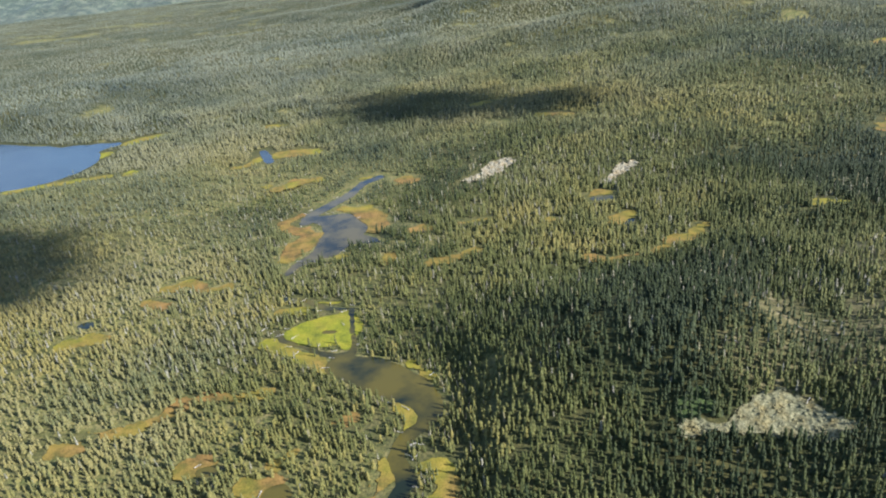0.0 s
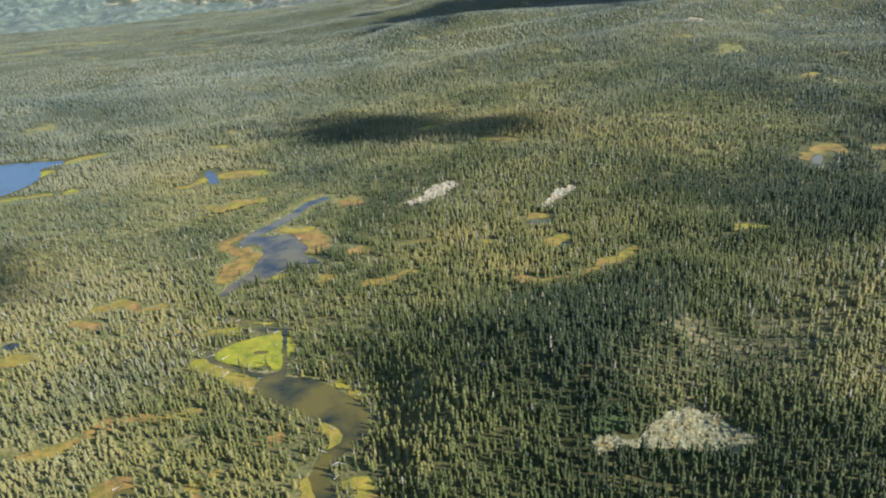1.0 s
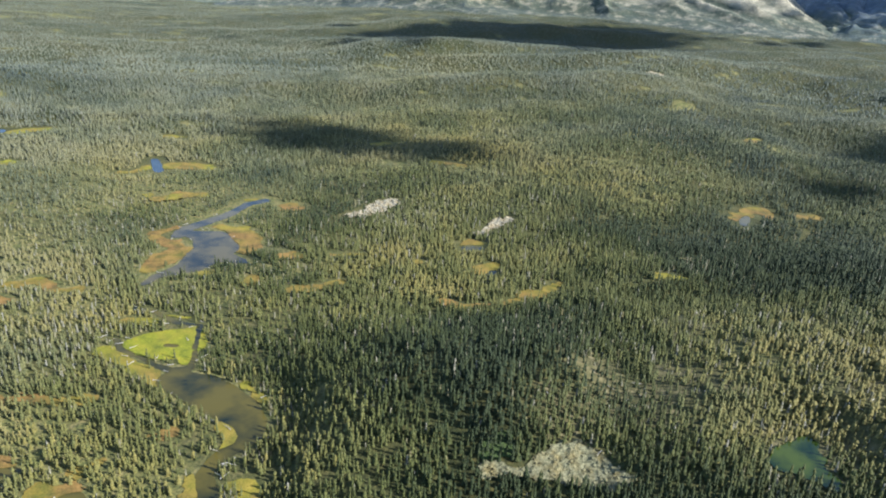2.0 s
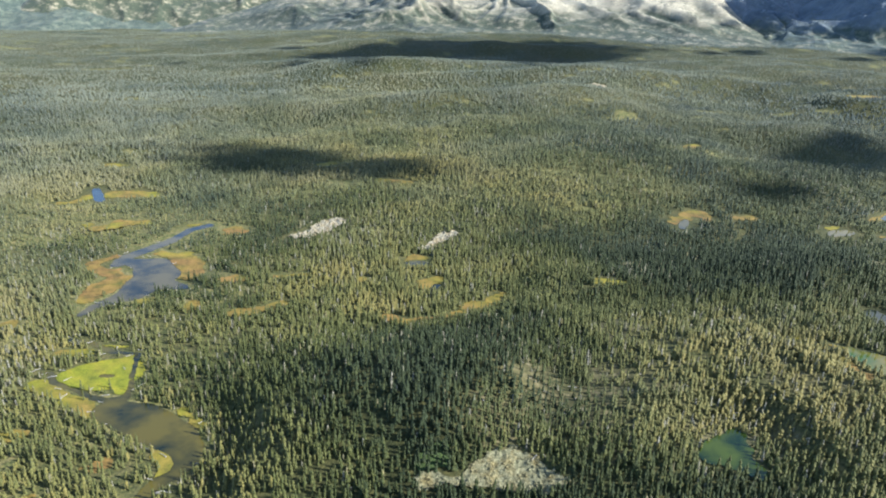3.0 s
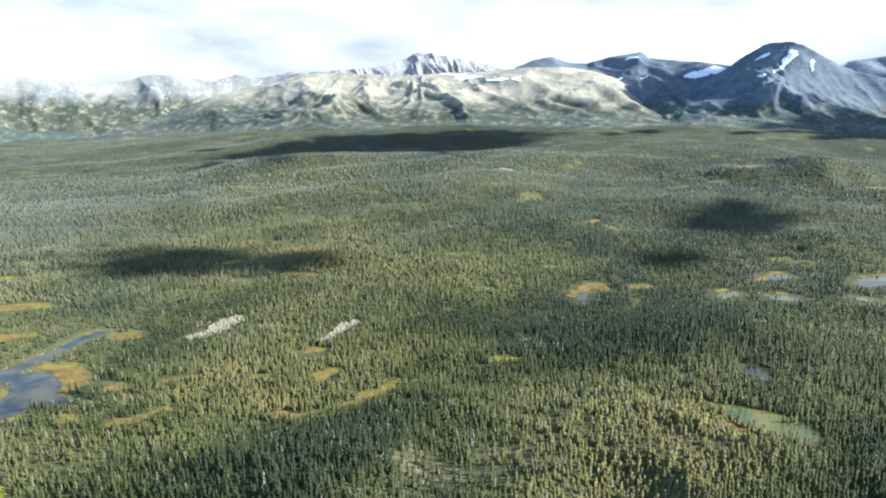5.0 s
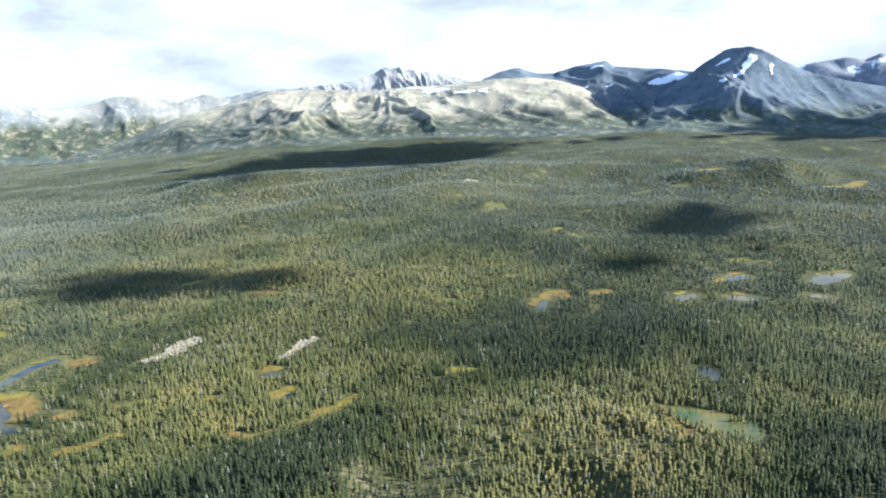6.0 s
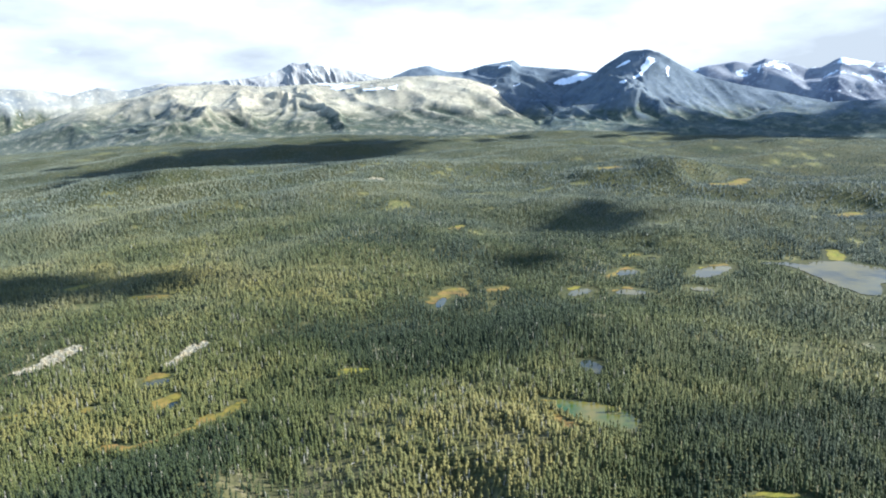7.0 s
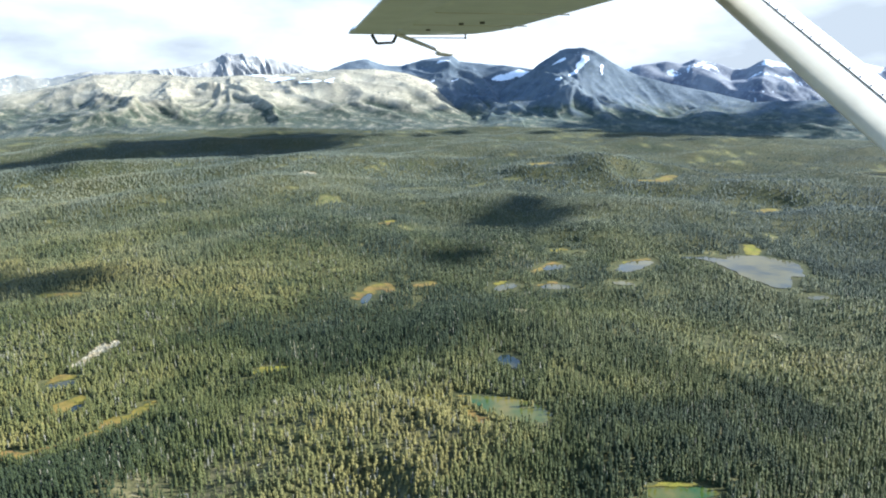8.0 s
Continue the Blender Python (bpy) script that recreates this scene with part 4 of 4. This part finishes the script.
for k in range(len(SX)):
    m = Matrix.LocRotScale((SX[k], SY[k], SZ[k] - 0.1), Euler((0, 0, r.random() * 6.28)), None)
    if k < len(kinds):
        kinds[k].matrix_basis = m
    else:
        copy_thing(kinds[int(r.choice(6, p=[0.2, 0.22, 0.22, 0.16, 0.1, 0.1]))], m)

# ---- low things on the shores ----
m, n, l, b = material("alder_leaves", 0.7)
l.new(ramp(n, l, noise_at(n, l, 0.6, 5, 0.7), (0.35, (0.020, 0.036, 0.009)), (0.62, (0.060, 0.085, 0.018))), b.inputs["Base Color"])
relief(n, l, b, noise_at(n, l, 1.2, 4), 1.0, 1.0)
ob = sheet("shrub_patch", [[(127, 350, 5), (140, 356, 6)]], 0, m, 1.6, wobble=3.0, seed=140.0, follow=1.4)
tagged(ob, "bright green alder scrub beside the bare rock", "shrubs", kind="stuff")


m, n, l, b = material("weathered_wood", 0.85)
l.new(ramp(n, l, noise_at(n, l, 2.5, 5), (0.35, (0.24, 0.21, 0.17)), (0.65, (0.46, 0.43, 0.37))), b.inputs["Base Color"])
DEADWOOD = m


def fallen_log(length, seed):
    """A bleached trunk with the stubs of its limbs and a flared butt."""
    r = random.Random(seed)
    log = tagged(new("fallen_log"), "bleached fallen tree trunk lying on boggy ground", "log", "driftwood on the shores")
    bm = bmesh.new()
    rings = []
    for k in range(7):
        x = length * k / 6
        rad = 0.30 * (1 - 0.75 * k / 6) + (0.22 if k == 0 else 0.0)
        off = Vector((x, 0.12 * math.sin(k * 1.3 + seed), 0.25 + 0.05 * k))
        rings.append([bm.verts.new(off + Vector((0, rad * math.cos(a * 1.0472), rad * math.sin(a * 1.0472)))) for a in range(6)])
    for p, q in zip(rings, rings[1:]):
        for i in range(6):
            bm.faces.new((p[i], p[(i + 1) % 6], q[(i + 1) % 6], q[i]))
    bm.faces.new(rings[0]), bm.faces.new(rings[-1])
    bmesh.ops.recalc_face_normals(bm, faces=bm.faces)
    part("trunk", bm, DEADWOOD, log)
    for _ in range(4):
        bm = bmesh.new()
        at = Vector((length * r.uniform(0.35, 0.9), 0, 0.45))
        bmesh.ops.create_cone(bm, cap_ends=True, segments=5, radius1=0.07, radius2=0.02, depth=1.2, matrix=Matrix.Translation(at) @ Euler((r.uniform(-1.3, 1.3), r.uniform(-0.4, 0.9), 0)).to_matrix().to_4x4() @ Matrix.Translation((0, 0, 0.5)))
        part("limb_stub", bm, DEADWOOD, log)
    return log


log_kinds = [fallen_log(q, k) for k, q in enumerate((6.5, 8.0, 5.0))]
r = np.random.default_rng(77)
spots = []
while len(spots) < 80:
    x, y = (r.uniform(-215, -15), r.uniform(320, 880)) if len(spots) < 55 else (r.uniform(170, 420), r.uniform(340, 440))
    d = float(np.min([to_line(np.array([x]), np.array([y]), c)[0] for c in ALL_WATER]))
    if (len(spots) < 55 and 0.5 < d < 5.0) or len(spots) >= 55:
        spots.append((x, y))
for k, (x, y) in enumerate(spots):
    zz = float(height(np.array([x]), np.array([y]))[0])
    m = Matrix.LocRotScale((x, y, zz + (0.75 if k < 55 else 0.3)), Euler((0, 0, r.random() * 6.28)), None)
    if k < 3:
        log_kinds[k].matrix_basis = m
    else:
        copy_thing(log_kinds[int(r.integers(3))], m)

bm = bmesh.new()
bmesh.ops.create_icosphere(bm, subdivisions=3, radius=1.0)
for v in bm.verts:
    v.co = Vector((v.co.x * 6.5, v.co.y * 3.0, v.co.z * 0.8)) * (1 + 0.25 * noise.noise(v.co * 2.2))
me = bpy.data.meshes.new("islet")
bm.to_mesh(me)
bm.free()
me.materials.append(DRY)
islet = tagged(new("islet", me), "small brown grassy islet in a green pond", "islet", kind="structure")
islet.matrix_basis = pose(551, 416, 47.0, 0, 0, -25)
for x, y, k in ((550, 419, 0), (553, 417, 3), (556, 416, 4), (547, 420, 4)):
    copy_thing(kinds[k], Matrix.LocRotScale((x, y, 47.3), Euler((0, 0, x)), None))

# ---- fair-weather clouds added above the basin, out of view, placed for their shade ----
m, n, l, b = material("cloud_white", 1.0)
l.new(ramp(n, l, noise_at(n, l, 0.01, 4), (0.3, (0.78, 0.8, 0.83)), (0.7, (0.9, 0.9, 0.9))), b.inputs["Base Color"])
CLOUD = m


def cloud(x, y, half_length, half_width, turn, seed, ceiling=2600.0, puffs=190):
    """A flat-based cumulus whose shade falls on the ground at x, y."""
    r = random.Random(seed)
    zg = float(height(np.array([x]), np.array([y]))[0])
    k = (ceiling - zg) / sun_dir.z
    cx, cy = x + sun_dir.x * k, y + sun_dir.y * k
    bm = bmesh.new()
    for _ in range(puffs):
        q = min(abs(r.gauss(0, 0.52)), 1.25)
        a = r.random() * 6.2832
        size = half_width * (0.34 * max(0.16, 1 - q) + 0.05) * r.uniform(0.6, 1.3)
        bmesh.ops.create_icosphere(bm, subdivisions=2 if size > 18 else 1, radius=size, matrix=Matrix.Translation((math.cos(a) * q * half_length, math.sin(a) * q * half_width, size * 0.25)) @ Matrix.Diagonal((1.3, 1.0, 0.5, 1)))
    for v in bm.verts:
        p = v.co * 0.02
        v.co += Vector((noise.noise(p), noise.noise(p + Vector((9, 2, 4))), noise.noise(p + Vector((3, 7, 1))))) * half_width * 0.10
        if v.co.z < 0:
            v.co.z *= 0.3
    me = bpy.data.meshes.new("cloud")
    bm.to_mesh(me)
    bm.free()
    me.materials.append(CLOUD)
    ob = new("cloud", me)
    ob.matrix_basis = pose(cx, cy, ceiling, 0, 0, turn)
    return tagged(ob, "white fair-weather cumulus cloud with a flat base", "cloud", "clouds above the basin")


cloud(-40, 1255, 380, 115, -27, 1, puffs=110)
cloud(-570, 750, 200, 120, -40, 3, puffs=110)
cloud(610, 2570, 860, 320, 8, 4)
cloud(1090, 1240, 210, 150, 60, 5, puffs=38)
cloud(790, 1015, 125, 65, 0, 9, puffs=60)
cloud(2780, 2230, 780, 400, -35, 6)
cloud(2060, 3560, 430, 250, 30, 8)

# ---- the high wing of the small aeroplane, where it stands at the end of the walk ----
WING_AT, WING_TURN = (218.97, -65.81, 333.01), 15.3      # the camera's last position; bearing of the span, fitted to that view


def metal_paint(name, colour, dirt):
    m, n, l, b = material(name, 0.45)
    c = ramp(n, l, noise_at(n, l, 3.0, 6, 0.65), (0.38, dirt), (0.6, colour))
    l.new(c, b.inputs["Base Color"])
    b.inputs["Specular IOR Level"].default_value = 0.5
    relief(n, l, b, noise_at(n, l, 6.0, 3), 0.05, 0.01)
    return m


WING_PAINT = metal_paint("grey_wing_paint", (0.80, 0.84, 0.92), (0.70, 0.74, 0.82))
STRUT_PAINT = metal_paint("cream_strut_paint", (0.53, 0.485, 0.38), (0.44, 0.405, 0.32))
WHITE_PAINT = metal_paint("white_strut_paint", (0.86, 0.86, 0.85), (0.76, 0.76, 0.75))
DARK_METAL = metal_paint("dark_fitting", (0.10, 0.10, 0.10), (0.05, 0.05, 0.05))
LIGHT_METAL = metal_paint("pale_fitting", (0.62, 0.60, 0.54), (0.48, 0.46, 0.42))

# local axes: x forward along the chord, y outboard along the span, z up
wing = tagged(new("aircraft_wing"), "grey high wing of a small aeroplane with a cream lift strut", "aircraft wing")
wing.matrix_basis = pose(*WING_AT, 0, 0, -WING_TURN)


def foil(bm, stations):
    """A skin over wing sections: each is span, back, front, underside height, thickness."""
    rings = []
    for y, back, front, under, thick in stations:
        ring = []
        for u, v in ((0, 0.05), (0.03, 0.0), (0.3, 0.01), (0.6, 0.02), (0.85, 0.12), (0.96, 0.28), (1.0, 0.48), (0.95, 0.74), (0.8, 0.95), (0.6, 1.0), (0.35, 0.75), (0.1, 0.3), (0, 0.12)):
            ring.append(bm.verts.new((back + (front - back) * u, y, under + thick * v)))
        rings.append(ring)
    for p, q in zip(rings, rings[1:]):
        for i in range(len(p)):
            bm.faces.new((p[i], p[(i + 1) % len(p)], q[(i + 1) % len(p)], q[i]))
    bm.faces.new(rings[0][::-1]), bm.faces.new(rings[-1])
    bmesh.ops.recalc_face_normals(bm, faces=bm.faces)


bm = bmesh.new()
foil(bm, [(0.3, 0.72, 1.66, 0.395, 0.19), (5.0, 0.72, 1.66, 0.395, 0.19)])
part("wing_panel", bm, WING_PAINT, wing)
bm = bmesh.new()
foil(bm, [(5.003, 0.39, 1.66, 0.392, 0.185), (5.25, 0.39, 1.65, 0.394, 0.17), (5.42, 0.39, 1.55, 0.396, 0.12), (5.5, 0.39, 1.36, 0.398, 0.06)])
part("wing_tip", bm, WING_PAINT, wing, "rounded grey wing tip fairing")
bm = bmesh.new()
foil(bm, [(2.6, 0.39, 0.75, 0.386, 0.075), (4.997, 0.39, 0.75, 0.386, 0.07)])
part("aileron", bm, WING_PAINT, wing, "grey trailing-edge aileron")


def rod(name, p, q, r0, r1, mat, parent, label="", flat=1.0, sides=12):
    p, q = Vector(p), Vector(q)
    d = q - p
    bm = bmesh.new()
    bmesh.ops.create_cone(bm, cap_ends=True, segments=sides, radius1=r0, radius2=r1, depth=d.length)
    side = Vector((1, 0, 0)) - d.normalized() * d.normalized().x
    side.normalize()
    up = d.normalized().cross(side)
    turn = Matrix((side, up * flat, d.normalized())).transposed().to_4x4()
    bm.transform(Matrix.Translation((p + q) / 2) @ turn)
    bmesh.ops.recalc_face_normals(bm, faces=bm.faces)
    for f in bm.faces:
        f.smooth = len(f.verts) == 4
    return part(name, bm, mat, parent, label)


strut = rod("strut", (1.55, 0.30, -0.84), (1.54, 2.47, 0.40), 0.072, 0.080, STRUT_PAINT, wing, "cream-painted streamlined lift strut", flat=0.36, sides=24)
bm = bmesh.new()
a, b2 = Vector((1.55, 0.30, -0.84)), Vector((1.54, 2.47, 0.40))
d = (b2 - a).normalized()
side = (Vector((1, 0, 0)) - d * d.x).normalized()
lift = d.cross(side)
for k in range(48):
    p = a + (b2 - a) * (k + 0.5) / 48
    for sgn in (1, -1):
        bmesh.ops.create_icosphere(bm, subdivisions=1, radius=0.0044, matrix=Matrix.Translation(p + side * 0.096 + lift * sgn * 0.0118))
part("rivets", bm, DARK_METAL, strut, "rows of small dark rivets")
bm = bmesh.new()
rings = [[bm.verts.new(p + side * w + lift * h) for w, h in ((0.066, 0.0125), (0.10, 0.0115), (0.165, 0.007), (0.188, 0.002), (0.188, -0.002), (0.165, -0.007), (0.10, -0.0115), (0.066, -0.0125))] for p in (a, b2)]
for i in range(8):
    bm.faces.new((rings[0][i], rings[0][(i + 1) % 8], rings[1][(i + 1) % 8], rings[1][i]))
bm.faces.new(rings[0]), bm.faces.new(rings[1])
bmesh.ops.recalc_face_normals(bm, faces=bm.faces)
part("fairing_strip", bm, WHITE_PAINT, strut, "white riveted fairing along the strut's edge")
for sgn in (1, -1):
    rod("seam", a + side * 0.074 + lift * sgn * 0.0150, b2 + side * 0.080 + lift * sgn * 0.0150, 0.0027, 0.0027, DARK_METAL, strut, "thin dark seam", sides=6)
arm = rod("balance_arm", (0.75, 5.34, 0.39), (1.15, 5.58, 0.275), 0.016, 0.014, LIGHT_METAL, wing, "pale metal mass-balance arm")
bm = bmesh.new()
bmesh.ops.create_uvsphere(bm, u_segments=16, v_segments=10, radius=1.0, matrix=pose(1.16, 5.585, 0.268, 0, 0, 12) @ Matrix.Diagonal((0.085, 0.04, 0.022, 1)))
for f in bm.faces:
    f.smooth = True
part("balance_weight", bm, LIGHT_METAL, arm, "flattened pale balance weight")
bracket = rod("hinge_bracket", (0.56, 5.40, 0.39), (0.60, 5.41, 0.325), 0.014, 0.012, DARK_METAL, wing)
rod("hinge_link", (0.60, 5.41, 0.328), (0.72, 5.41, 0.335), 0.010, 0.010, DARK_METAL, bracket)
rod("hinge_link", (0.72, 5.41, 0.335), (0.75, 5.40, 0.392), 0.012, 0.012, DARK_METAL, bracket)
rod("push_rod", (0.78, 5.42, 0.372), (1.30, 5.42, 0.378), 0.004, 0.004, DARK_METAL, wing, "thin dark push rod")
rod("rod_guide", (1.29, 5.42, 0.41), (1.29, 5.42, 0.37), 0.007, 0.007, DARK_METAL, wing)
for x, y in ((1.02, 4.4), (1.13, 4.3), (0.9, 4.9)):
    rod("drain_plug", (x, y, 0.40), (x, y, 0.385), 0.018, 0.015, DARK_METAL, wing, "small dark drain plug")
for k in range(6):
    rod("rib_line", (0.74, 0.8 + 0.75 * k, 0.3955), (1.50, 0.8 + 0.75 * k, 0.3995), 0.004, 0.004, LIGHT_METAL, wing, "raised seam over a wing rib", sides=6)
